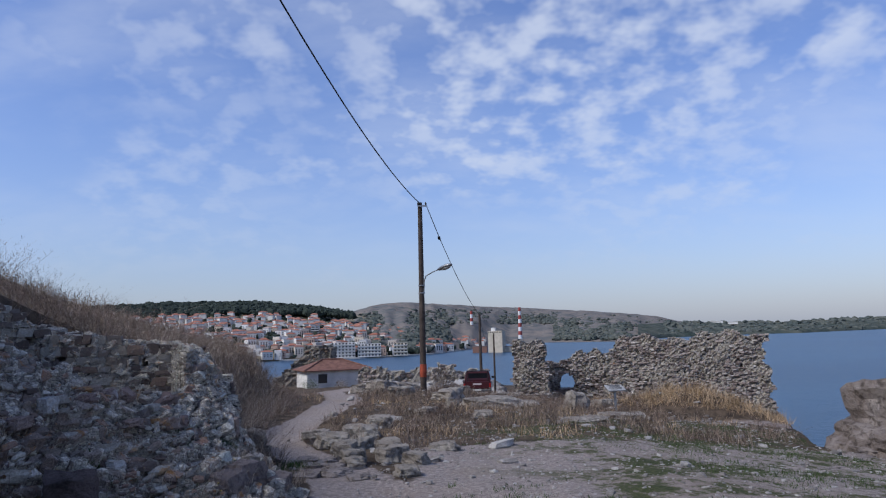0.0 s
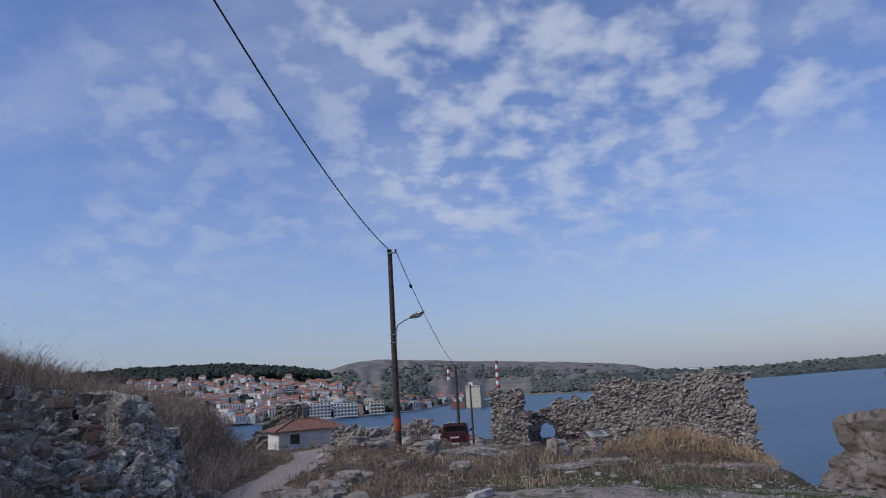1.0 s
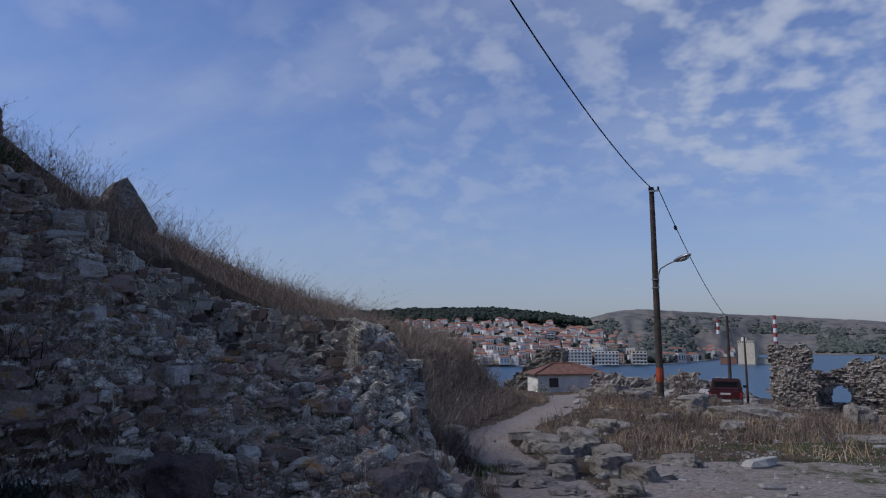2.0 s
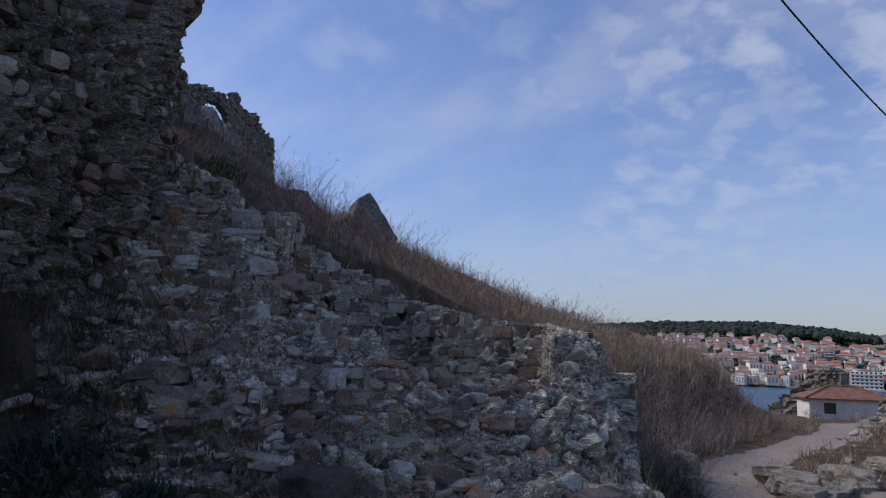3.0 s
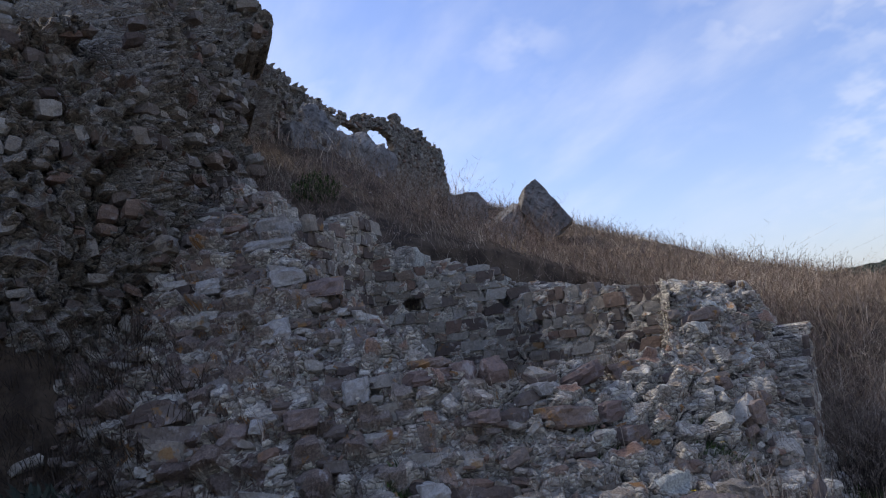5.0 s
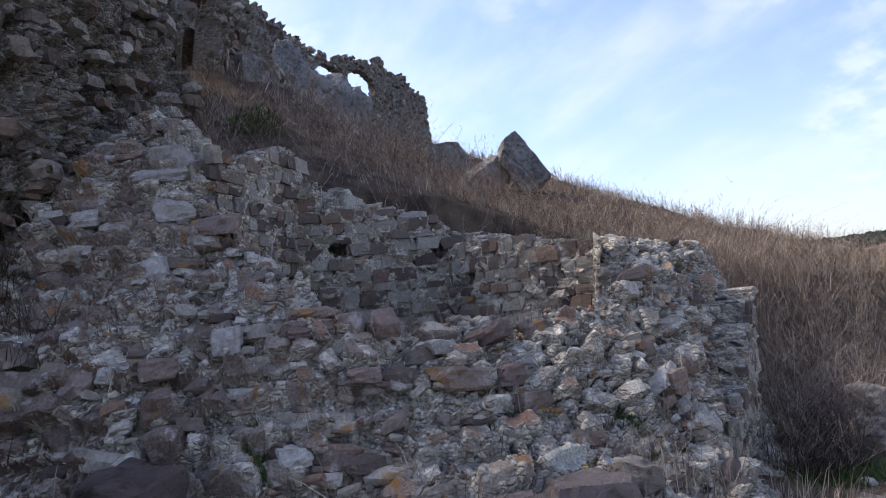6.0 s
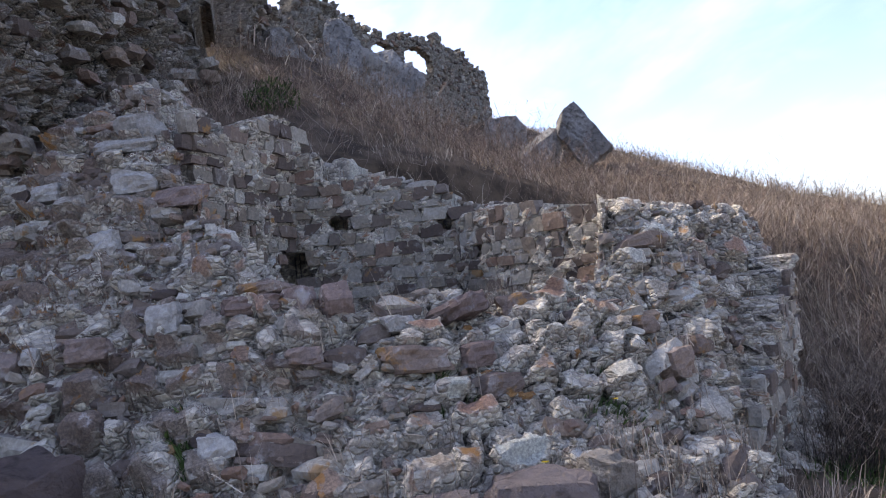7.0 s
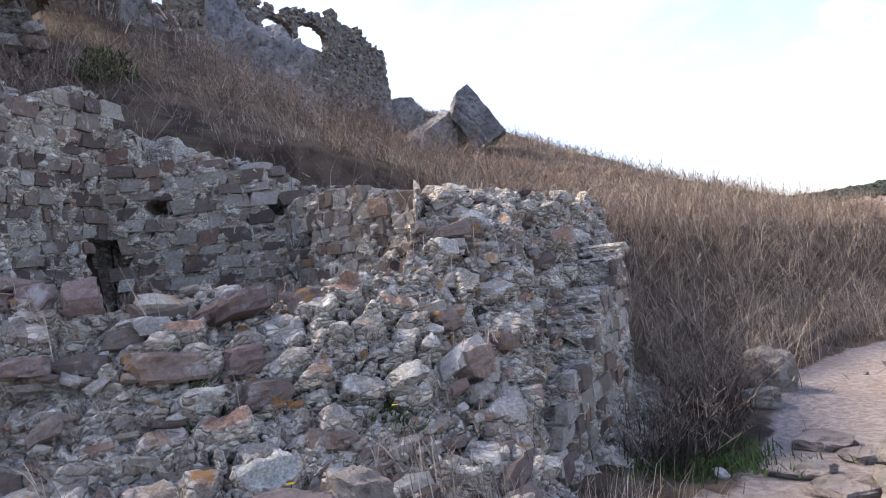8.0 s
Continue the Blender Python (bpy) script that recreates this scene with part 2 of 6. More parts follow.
# Lower gain puts the shade of the backlit walls into this rubble.
RUBBLE_SHADE = rubble_material("shaded_bedded_rubble", 1.1, 0.4, 0.1)
RUBBLE_FAR = rubble_material("worn_bedded_rubble", 1.55, 0.35, 0.15, WARM_TONES)
ROSE = blade_material("reddish_dead_grass", [(0.0, (0.07, 0.048, 0.040)), (0.4, (0.19, 0.13, 0.105)), (0.8, (0.32, 0.24, 0.19)), (1.0, (0.46, 0.37, 0.30))])
STRAW = blade_material("dry_grass", [(0.0, (0.09, 0.068, 0.055)), (0.35, (0.24, 0.185, 0.145)), (0.7, (0.42, 0.34, 0.265)), (1.0, (0.64, 0.56, 0.45))])
BROWN = blade_material("dead_brown_stalks", [(0.0, (0.06, 0.046, 0.038)), (0.4, (0.15, 0.112, 0.088)), (0.8, (0.25, 0.195, 0.15)), (1.0, (0.36, 0.29, 0.225))])
GREEN = blade_material("green_weeds", [(0.0, (0.025, 0.04, 0.015)), (0.6, (0.05, 0.085, 0.025)), (1.0, (0.09, 0.13, 0.04))])
PINE = blade_material("pine_foliage", [(0.0, (0.016, 0.024, 0.019)), (1.0, (0.042, 0.054, 0.042))])
WOOD = plain("weathered_pole_wood", (0.065, 0.05, 0.042), 0.85, 0.35, 4)
ORANGE = plain("orange_base_paint", (0.30, 0.06, 0.03), 0.8, 0.35, 5)
METAL = plain("galvanised_metal", (0.32, 0.33, 0.34), 0.45, 0.1, 5, 0.7)
BLACK = plain("black_cable", (0.018, 0.018, 0.02), 0.6)
GLASS = plain("dark_window_glass", (0.02, 0.022, 0.026), 0.08, 0.1, 2, 0.0, 0.6)

# ---- mesh helpers ----


def thing(name, label, category, group="", kind="", at=(0, 0, 0), turn=0):
    ob = new(name)
    ob.matrix_world = pose(*at, 0, 0, turn)
    return tagged(ob, label, category, group, kind)


def shade(me, smooth):
    me.polygons.foreach_set("use_smooth", [smooth] * len(me.polygons))


def part(name, bm, material, parent=None, label="", smooth=False):
    me = bpy.data.meshes.new(name)
    bm.to_mesh(me)
    bm.free()
    me.materials.append(material)
    shade(me, smooth)
    ob = new(name, me)
    ob.parent = parent
    if label:
        ob["label"] = label
    return ob


def mesh_from(name, verts, faces, material, parent=None, smooth=False):
    """verts: n x 3 array. faces: m x k array, all with k corners."""
    me = bpy.data.meshes.new(name)
    verts, faces = np.asarray(verts, dtype=np.float32), np.asarray(faces, dtype=np.int32)
    k = faces.shape[1]
    me.vertices.add(len(verts))
    me.vertices.foreach_set("co", verts.ravel())
    me.loops.add(faces.size)
    me.loops.foreach_set("vertex_index", faces.ravel())
    me.polygons.add(len(faces))
    me.polygons.foreach_set("loop_start", np.arange(0, faces.size, k, dtype=np.int32))
    me.update(calc_edges=True)
    me.validate()
    me.materials.append(material)
    shade(me, smooth)
    ob = new(name, me)
    ob.parent = parent
    return ob


def grid_faces(nu, nv):
    i = np.arange((nu - 1) * (nv - 1))
    a = (i // (nv - 1)) * nv + i % (nv - 1)
    return np.stack([a, a + nv, a + nv + 1, a + 1], 1)


def lattice(ix, iy, seed):
    h = (ix * 374761393 + iy * 668265263 + seed * 974711) & 0x7FFFFFFF
    h = ((h ^ (h >> 13)) * 1274126177) & 0x7FFFFFFF
    return ((h ^ (h >> 16)) & 0xFFFF) / 65535.0


def vnoise(x, y, seed=0):
    """Value noise, -1 to 1, for arrays."""
    x, y = np.asarray(x, dtype=float), np.asarray(y, dtype=float)
    ix, iy = np.floor(x).astype(np.int64), np.floor(y).astype(np.int64)
    fx, fy = x - ix, y - iy
    fx, fy = fx * fx * (3 - 2 * fx), fy * fy * (3 - 2 * fy)
    a, b = lattice(ix, iy, seed), lattice(ix + 1, iy, seed)
    c, d = lattice(ix, iy + 1, seed), lattice(ix + 1, iy + 1, seed)
    return ((a * (1 - fx) + b * fx) * (1 - fy) + (c * (1 - fx) + d * fx) * fy) * 2 - 1


def fbm(x, y, seed=0, octaves=4):
    return sum(vnoise(x * 2 ** i, y * 2 ** i, seed + i) / 2 ** i for i in range(octaves)) / 1.6


def worley(p, size, seed):
    """Cells of stones: distance to the nearest middle, to the joint, and a tone for each cell."""
    q = p / np.array(size)
    base = np.floor(q).astype(np.int64)
    f1, f2, tone = np.full(len(p), 9.0), np.full(len(p), 9.0), np.zeros(len(p))
    for dx in (-1, 0, 1):
        for dy in (-1, 0, 1):
            for dz in (-1, 0, 1):
                c = base + np.array([dx, dy, dz])
                a = c[:, 0] + 57 * c[:, 2]
                b = c[:, 1] + 131 * c[:, 2]
                j = np.stack([lattice(a, b, seed + k) for k in (1, 2, 3)], 1)
                d = np.linalg.norm(c + 0.15 + 0.7 * j - q, axis=1)
                near = d < f1
                f2 = np.where(near, f1, np.minimum(f2, d))
                tone = np.where(near, lattice(a, b, seed + 4), tone)
                f1 = np.where(near, d, f1)
    return f1, f2 - f1, tone


def relief(p, seed, size=0.16):
    """How far bedded stones stand out at the points p, with their joint and tone."""
    warp = np.stack([0.05 * fbm(p[:, 0] * 6 + p[:, 2] * 3, p[:, 1] * 6 + p[:, 2] * 5, seed + k, 3) for k in (0, 5, 9)], 1)
    _, gap, tone = worley(p + warp, (size * 1.15, size * 1.15, size * 0.72), seed)
    _, gap2, tone2 = worley(p + warp, (size * 0.42, size * 0.42, size * 0.30), seed + 20)
    small = tone < 0.42
    gap, tone = np.where(small, gap2, gap), np.where(small, tone2, tone)
    height = np.where(small, 0.35, 1.0) * smooth01(gap / 0.2) * (0.55 + 0.8 * ((tone * 13.7) % 1.0))
    return height, gap, tone


def add_attributes(ob, **values):
    for key, v in values.items():
        a = ob.data.attributes.new(key, "FLOAT", "POINT")
        a.data.foreach_set("value", np.asarray(v, dtype=np.float32))


def smooth01(v):
    v = np.clip(v, 0, 1)
    return v * v * (3 - 2 * v)


def box(bm, size, m=Matrix(), bevel=0.0):
    geo = bmesh.ops.create_cube(bm, size=1.0, matrix=m @ Matrix.Diagonal((*size, 1)))
    if bevel:
        edges = list({e for v in geo["verts"] for e in v.link_edges})
        bmesh.ops.bevel(bm, geom=edges, offset=bevel, segments=2, affect="EDGES", profile=0.5)
    return bm


def tube(bm, points, radii, sides=10):
    """A tapered pipe through the points."""
    rings = []
    pts = [Vector(p) for p in points]
    for i, p in enumerate(pts):
        d = (pts[min(i + 1, len(pts) - 1)] - pts[max(i - 1, 0)]).normalized()
        q = d.to_track_quat("Z", "Y")
        r = radii[i] if isinstance(radii, (list, tuple)) else radii
        rings.append([bm.verts.new(p + q @ Vector((r * math.cos(a), r * math.sin(a), 0))) for a in [2 * math.pi * j / sides for j in range(sides)]])
    for a, b in zip(rings, rings[1:]):
        for j in range(sides):
            bm.faces.new((a[j], a[(j + 1) % sides], b[(j + 1) % sides], b[j]))
    bm.faces.new(rings[0][::-1])
    bm.faces.new(rings[-1])
    return bm


def stone_shapes(count, seed, roundness=0.45, rough=0.16):
    """Unit stones: worn blocks of 26 corners and 24 faces."""
    bm = bmesh.new()
    bmesh.ops.create_cube(bm, size=1.0)
    bmesh.ops.subdivide_edges(bm, edges=bm.edges[:], cuts=1, use_grid_fill=True)
    base = np.array([v.co[:] for v in bm.verts])
    faces = np.array([[v.index for v in f.verts] for f in bm.faces])
    bm.free()
    rng = np.random.RandomState(seed)
    out = []
    for _ in range(count):
        ball = base / np.linalg.norm(base, axis=1)[:, None] * 0.58
        v = base * (1 - roundness) + ball * roundness
        v = v * (1 + rng.uniform(-rough, rough, (26, 1))) + rng.uniform(-rough, rough, (26, 3)) * 0.35
        v[:, 0] += v[:, 1] * rng.uniform(-0.25, 0.25)
        v[:, 2] *= 1 + v[:, 0] * rng.uniform(-0.4, 0.4)
        out.append(v)
    return out, faces


SHAPES, STONE_FACES = stone_shapes(16, 5, 0.62, 0.17)
BLOCKS, _ = stone_shapes(12, 8, 0.2, 0.09)
SLABS, _ = stone_shapes(14, 21, 0.48, 0.19)


def frames_from(normals, spin):
    """Turns with their third axis along each normal, spun by an angle from the level."""
    n = normals / np.linalg.norm(normals, axis=1)[:, None]
    up = np.where(np.abs(n[:, 2:3]) > 0.95, np.array([[0.0, 1.0, 0.0]]), np.array([[0.0, 0.0, 1.0]]))
    x = np.cross(up, n)
    x /= np.linalg.norm(x, axis=1)[:, None]
    y = np.cross(n, x)
    c, s = np.cos(spin)[:, None], np.sin(spin)[:, None]
    return np.stack([x * c + y * s, y * c - x * s, n], 2)


def joined_stones(name, places, turns, sizes, material, parent=None, shapes=SHAPES, seed=1):
    rng = np.random.RandomState(seed)
    pick = rng.randint(0, len(shapes), len(places))
    verts = np.einsum("nij,nkj->nki", turns, np.array(shapes)[pick] * sizes[:, None, :]) + places[:, None, :]
    faces = (STONE_FACES[None] + 26 * np.arange(len(places))[:, None, None]).reshape(-1, 4)
    ob = mesh_from(name, verts.reshape(-1, 3), faces, material, parent, False)
    return tagged(ob, kind="stuff")


STONE_MESHES = {}


def single_stones(name, places, turns, sizes, material, parent, shapes=SHAPES, seed=2):
    """One object a stone, on shared meshes."""
    rng = np.random.RandomState(seed)
    for p, r, s in zip(places, turns, sizes):
        i = rng.randint(0, len(shapes))
        key = (id(shapes), i, material.name)
        if key not in STONE_MESHES:
            me = bpy.data.meshes.new(name)
            me.from_pydata(shapes[i].tolist(), [], STONE_FACES.tolist())
            me.materials.append(material)
            STONE_MESHES[key] = me
        ob = new(name, STONE_MESHES[key])
        ob.parent = parent
        ob.matrix_local = Matrix.Translation(Vector(p)) @ Matrix(r.tolist()).to_4x4() @ Matrix.Diagonal((*s.tolist(), 1))


def blades(name, roots, heights, widths, material, seed=3, lean=0.35, bend=0.4, label="", category="grass", parent=None):
    """Many thin bent blades, each of five corners and three faces, in one mesh."""
    rng = np.random.RandomState(seed)
    n = len(roots)
    ang = 9.0 * fbm(roots[:, 0] * 0.8, roots[:, 1] * 0.8, seed + 5) + rng.normal(0, 1.0, n)
    face = rng.uniform(0, math.pi, n)
    side = np.stack([np.cos(face), np.sin(face), np.zeros(n)], 1) * widths[:, None] / 2
    tilt = np.abs(rng.normal(0, lean, n)) + lean * 0.5 * np.abs(fbm(roots[:, 0] * 1.1, roots[:, 1] * 1.1, seed + 6))
    d = np.stack([np.cos(ang) * np.sin(tilt), np.sin(ang) * np.sin(tilt), np.cos(tilt)], 1)
    mid = roots + d * (heights * 0.55)[:, None]
    d2 = d + np.stack([np.cos(ang), np.sin(ang), np.zeros(n)], 1) * rng.uniform(0, bend, n)[:, None]
    tip = mid + d2 / np.linalg.norm(d2, axis=1)[:, None] * (heights * 0.45)[:, None]
    v = np.stack([roots - side, roots + side, mid - side * 0.7, mid + side * 0.7, tip], 1).reshape(-1, 3)
    f = np.array([[0, 1, 3], [0, 3, 2], [2, 3, 4]])
    faces = (f[None] + 5 * np.arange(n)[:, None, None]).reshape(-1, 3)
    return tagged(mesh_from(name, v, faces, material, parent), label, category, "", "stuff")


def segments(name, a, b, widths, material, seed=3, label="", category="grass", parent=None):
    """Many thin straight twigs from a to b in one mesh."""
    rng = np.random.RandomState(seed)
    t = rng.uniform(0, math.pi, len(a))
    side = np.stack([np.cos(t), np.sin(t), rng.uniform(-0.5, 0.5, len(a))], 1) * widths[:, None] / 2
    v = np.stack([a - side, a + side, b + side * 0.6, b - side * 0.6], 1).reshape(-1, 3)
    return tagged(mesh_from(name, v, np.arange(4 * len(a)).reshape(-1, 4), material, parent), label, category, "", "stuff")


def weed_stalks(name, roots, heights, material, seed, label, twigs=9, thick=0.006, lean=0.28):
    """Dead upright weeds: a bent stalk with short side twigs towards its top."""
    rng = np.random.RandomState(seed)
    n = len(roots)
    d = np.concatenate([rng.normal(0, lean, (n, 2)), np.ones((n, 1))], 1)
    bow = np.concatenate([rng.normal(0, lean, (n, 2)), np.zeros((n, 1))], 1)
    at = lambda f, i: roots[i] + heights[i][:, None] * (d[i] * f[:, None] + bow[i] * (f * f)[:, None])
    every = np.arange(n)
    cut = [np.full(n, f) for f in (0.0, 0.4, 0.75, 1.0)]
    a = [at(cut[k], every) for k in range(3)]
    b = [at(cut[k + 1], every) for k in range(3)]
    w = [np.full(n, thick * q) for q in (1.0, 0.75, 0.5)]
    idx = np.repeat(every, twigs)
    f = rng.uniform(0.3, 1.0, len(idx))
    start = at(f, idx)
    go = np.concatenate([rng.normal(0, 0.8, (len(idx), 2)), rng.uniform(0.4, 1.2, (len(idx), 1))], 1)
    a.append(start)
    b.append(start + go * (heights[idx] * rng.uniform(0.06, 0.18, len(idx)) * (1.3 - f))[:, None] * 1.4)
    w.append(np.full(len(idx), thick * 0.7))
    return segments(name, np.concatenate(a), np.concatenate(b), np.concatenate(w), material, seed, label)


def tufts(centres, each, spread, rng):
    """Roots of the blades of many tufts, and each one's tuft."""
    idx = np.repeat(np.arange(len(centres)), each)
    r = centres[idx].copy()
    r[:, :2] += rng.normal(0, spread, (len(idx), 2))
    return r, idx

# ---- ground, hill and sea ----
SEA = -24.0


def level(y):
    return np.interp(y, [-60, -1.3, 7, 15, 32, 45, 70, 84, 112], [2.5, 1.05, 0.70, 0.38, 0.0, -1.15, -2.3, -4.0, -32.0])


def cliff_edge(y):
    return np.where(y > 16.6, 9.9 + (y - 16.6) * 0.42, 9.9 + (16.6 - y) * 0.8)


def hill_foot(y):
    return np.interp(y, [-30, 3, 8, 10.5, 12.5, 14, 20, 27, 35, 50, 90], [-5.0, -3.4, -3.3, -2.9, -3.1, -3.5, -4.4, -5.0, -7.5, -12, -20])


def ground_z(x, y):
    x, y = np.asarray(x, dtype=float), np.asarray(y, dtype=float)
    z = level(y) - 0.10 * np.clip(x - 4, 0, 40)
    z = z - 0.38 * smooth01((x - 0.8) / 2.2) * smooth01((y - 20) / 8) * (1 - smooth01((y - 44) / 8))
    z = z + 1.0 * np.exp(-(((x - 11.2) / 2.6) ** 2 + ((y - 29.2 + 0.3 * (x - 11)) / 1.7) ** 2))
    u = hill_foot(y) - x
    z = z + 0.75 * np.exp(-(((x + 12.5) / 4.0) ** 2 + ((y - 11.0) / 2.0) ** 2))
    slope = np.interp(y, [0, 9, 12, 16, 22, 28], [0.60, 0.60, 0.40, 0.26, 0.24, 0.31])
    fade = np.interp(y, [45, 75, 100], [1, 0.35, 0])
    hill = 1.75 * smooth01(u / 1.9) + slope * np.clip(u - 1.2, 0, 90) + 0.10 * np.clip(u - 10, 0, 80)
    z = z + hill * fade
    over = x - cliff_edge(y)
    z = z - np.clip(over, 0, 40) * 1.6
    z = z + 0.10 * fbm(x * 0.45, y * 0.45, 3) + 0.035 * fbm(x * 2.1, y * 2.1, 9)
    return np.maximum(z, -34.0)


def carve(x, y):
    """Where the ruined chamber stands the soil is dug away under it."""
    return smooth01((x + 6.3) / 0.35) * smooth01((-2.15 - x) / 0.5) * smooth01((y - 4.9) / 0.5) * smooth01((12.2 - y) / 0.6)


PATH_LINE = np.array([(1.2, -20), (1.1, -2), (0.9, 4), (0.2, 7.5), (-0.75, 10.6), (-1.75, 12.6), (-2.75, 14.8), (-3.1, 17), (-3.0, 21), (-3.1, 28), (-5.2, 40), (-7.5, 52), (-6, 64)])


def path_mask(x, y):
    cx = np.interp(y, PATH_LINE[:, 1], PATH_LINE[:, 0])
    w = np.interp(y, [-20, 3, 9, 12, 30, 60], [3.4, 2.8, 0.75, 0.6, 0.9, 1.2])
    lane = 1 - smooth01((np.abs(x - cx) - w * 0.6) / (w * 0.5))
    yard = smooth01((x + 0.4) / 1.6) * (1 - smooth01((y - (12.0 + 0.25 * x)) / 2.0)) * (1 - smooth01((-x - 0.2) / 0.8))
    track = smooth01((x - 2.5) / 1.5) * (1 - smooth01(np.abs(y - 23.5 - 0.2 * x) / 1.5)) * 0.8
    return np.clip(np.maximum(np.maximum(lane, yard), track), 0, 1)


def build_ground():
    def steps(stops):
        out = []
        for (a, b, s) in stops:
            out.extend(np.arange(a, b, s))
        return np.array(out + [stops[-1][1]])

    xs = steps([(-120, -40, 4.0), (-40, -14, 1.0), (-14, -7, 0.4), (-7, 6, 0.16), (6, 20, 0.5), (20, 72, 4.0)])
    ys = steps([(-60, -6, 3.0), (-6, 3, 0.5), (3, 17, 0.16), (17, 40, 0.4), (40, 120, 2.0)])
    gx, gy = np.meshgrid(xs, ys, indexing="ij")
    z = ground_z(gx, gy)
    c = carve(gx, gy)
    z = z * (1 - c) + np.minimum(z, 0.45) * c
    z = z - 0.05 * path_mask(gx, gy) * (gx < 0.5) * (gy > 6)
    ob = mesh_from("ground", np.stack([gx, gy, z], 2).reshape(-1, 3), grid_faces(len(xs), len(ys)), GROUND, None, True)
    me = ob.data
    a = me.attributes.new("path", "FLOAT", "POINT")
    a.data.foreach_set("value", path_mask(gx, gy).ravel().astype(np.float32))
    near = smooth01((gx - 0.8) / 2.5) * smooth01((gy - 4) / 4) * (1 - smooth01((gy - 17 - 0.2 * gx) / 4))
    g = me.attributes.new("green", "FLOAT", "POINT")
    g.data.foreach_set("value", near.ravel().astype(np.float32))
    tagged(ob, "trodden stony ground with pale gravel path and dry grass", "ground", "", "structure")


build_ground()


def build_sea():
    k = Nodes("sea_water")
    wav = k.noise(0.05, 6, 0.6)
    wav2 = k.noise(0.6, 4, 0.6)
    col = k.mix(k.step(k.noise(0.004, 4), 0.35, 0.65), (0.012, 0.05, 0.10), (0.02, 0.07, 0.13))
    mat = k.finish(col, 0.34, k.math("ADD", wav, k.math("MULTIPLY", wav2, 0.4)), 0.6, 1.0, 0.22)
    r = [25, 60, 120, 300, 800, 2000, 4800]
    a = np.linspace(0, 2 * math.pi, 97)[:-1]
    v = np.array([(q * math.sin(t), q * math.cos(t), SEA) for q in r for t in a])
    f = [(i * 96 + j, i * 96 + (j + 1) % 96, (i + 1) * 96 + (j + 1) % 96, (i + 1) * 96 + j) for i in range(len(r) - 1) for j in range(96)]
    tagged(mesh_from("water", v, np.array(f), mat), "calm blue sea with fine ripples", "sea", "", "structure")


build_sea()

# ---- the ruined chamber ----
CH_A, CH_B, CH_C, CH_D = Vector((-4.95, 6.88, 0)), Vector((-5.95, 8.05, 0)), Vector((-5.15, 9.68, 0)), Vector((-3.05, 9.97, 0))
LEAN = Vector((0.05, 0.08, 0))
RUBBLE_Y = [3.0, 5.1, 5.55, 5.85, 6.4, 7.2, 8.2, 9.2, 10.0, 11.0, 12.6, 13.4]
RUBBLE_X = [
    [-3.4, -3.3, -2.75, -2.15, -1.75, -1.25, -1.05, -1.35, -2.20, -2.76, -3.75, -4.2],
    [-4.1, -4.0, -3.25, -2.9, -2.75, -2.15, -2.1, -1.98, -2.26, -2.80, -3.80, -4.3],
    [-4.6, -4.5, -3.75, -3.5, -3.25, -2.85, -2.75, -2.6, -2.52, -2.86, -3.86, -4.4],
    [-5.2, -5.0, -4.5, -4.2, -3.85, -3.7, -3.9, -3.2, -2.85, -3.08, -4.05, -4.7],
]
RUBBLE_LEVELS = (0.72, 1.35, 2.0, 2.5)


def inside_chamber(x, y, grow=0.0):
    """The floor between the three standing walls, open to the front."""
    ok = np.ones(np.shape(x), dtype=bool)
    poly = [CH_A.lerp(CH_B, 0.1), CH_B, CH_C, Vector((-3.5, 9.9, 0)), Vector((-2.85, 9.2, 0)), Vector((-3.0, 7.55, 0))]
    for p, q in zip(poly, poly[1:] + poly[:1]):
        d = (q - p).normalized()
        ok &= ((x - p.x) * d.y - (y - p.y) * d.x) > -grow
    return ok


def rubble_z(x, y, fine=True, dug=True):
    x, y = np.asarray(x, dtype=float), np.asarray(y, dtype=float)
    ragged = y + 0.25 * fbm(x * 1.3, y * 1.3, 31)
    cols = [np.interp(ragged, RUBBLE_Y, c) + 0.10 * fbm(x * 2, y * 2, 40 + i) for i, c in enumerate(RUBBLE_X)]
    z = np.full(np.shape(x), RUBBLE_LEVELS[0])
    z = z - np.clip(x - cols[0], 0, 3) * 0.5
    for i in range(3):
        f = np.clip((cols[i] - x) / np.maximum(cols[i] - cols[i + 1], 0.05), 0, 1)
        z = z + (RUBBLE_LEVELS[i + 1] - RUBBLE_LEVELS[i]) * f
    back = np.clip(cols[3] - x, 0, 10)
    first = np.interp(y, [3, 4.4, 5.5, 6.2, 6.9, 8.0, 9.6, 10, 13], [0.15, 0.2, 0.5, 0.95, 1.15, 0.42, 0.30, 0.06, 0.05])
    z = z + np.minimum(back, 1.15) * first + np.clip(back - 1.15, 0, 10) * np.interp(y, [3, 6.5, 7.8, 8.6, 9.3, 11, 13], [0.3, 0.30, 0.48, 0.42, 0.24, 0.2, 0.15])
    if fine:
        z = z + 0.07 * fbm(x * 3.1, y * 3.1, 61)
    if dug:
        hollow = inside_chamber(x, y, 0.22)
        z = np.where(hollow, np.minimum(z, 1.78), z)
    return z


def masonry_cells(length, height, cell, keep):
    nu, nv = max(2, round(length / cell)), max(2, round(height / cell))
    s, z = (np.arange(nu) + 0.5) * length / nu, (np.arange(nv) + 0.5) * height / nv
    return np.array([[bool(keep(a, b)) for b in z] for a in s]), nu, nv


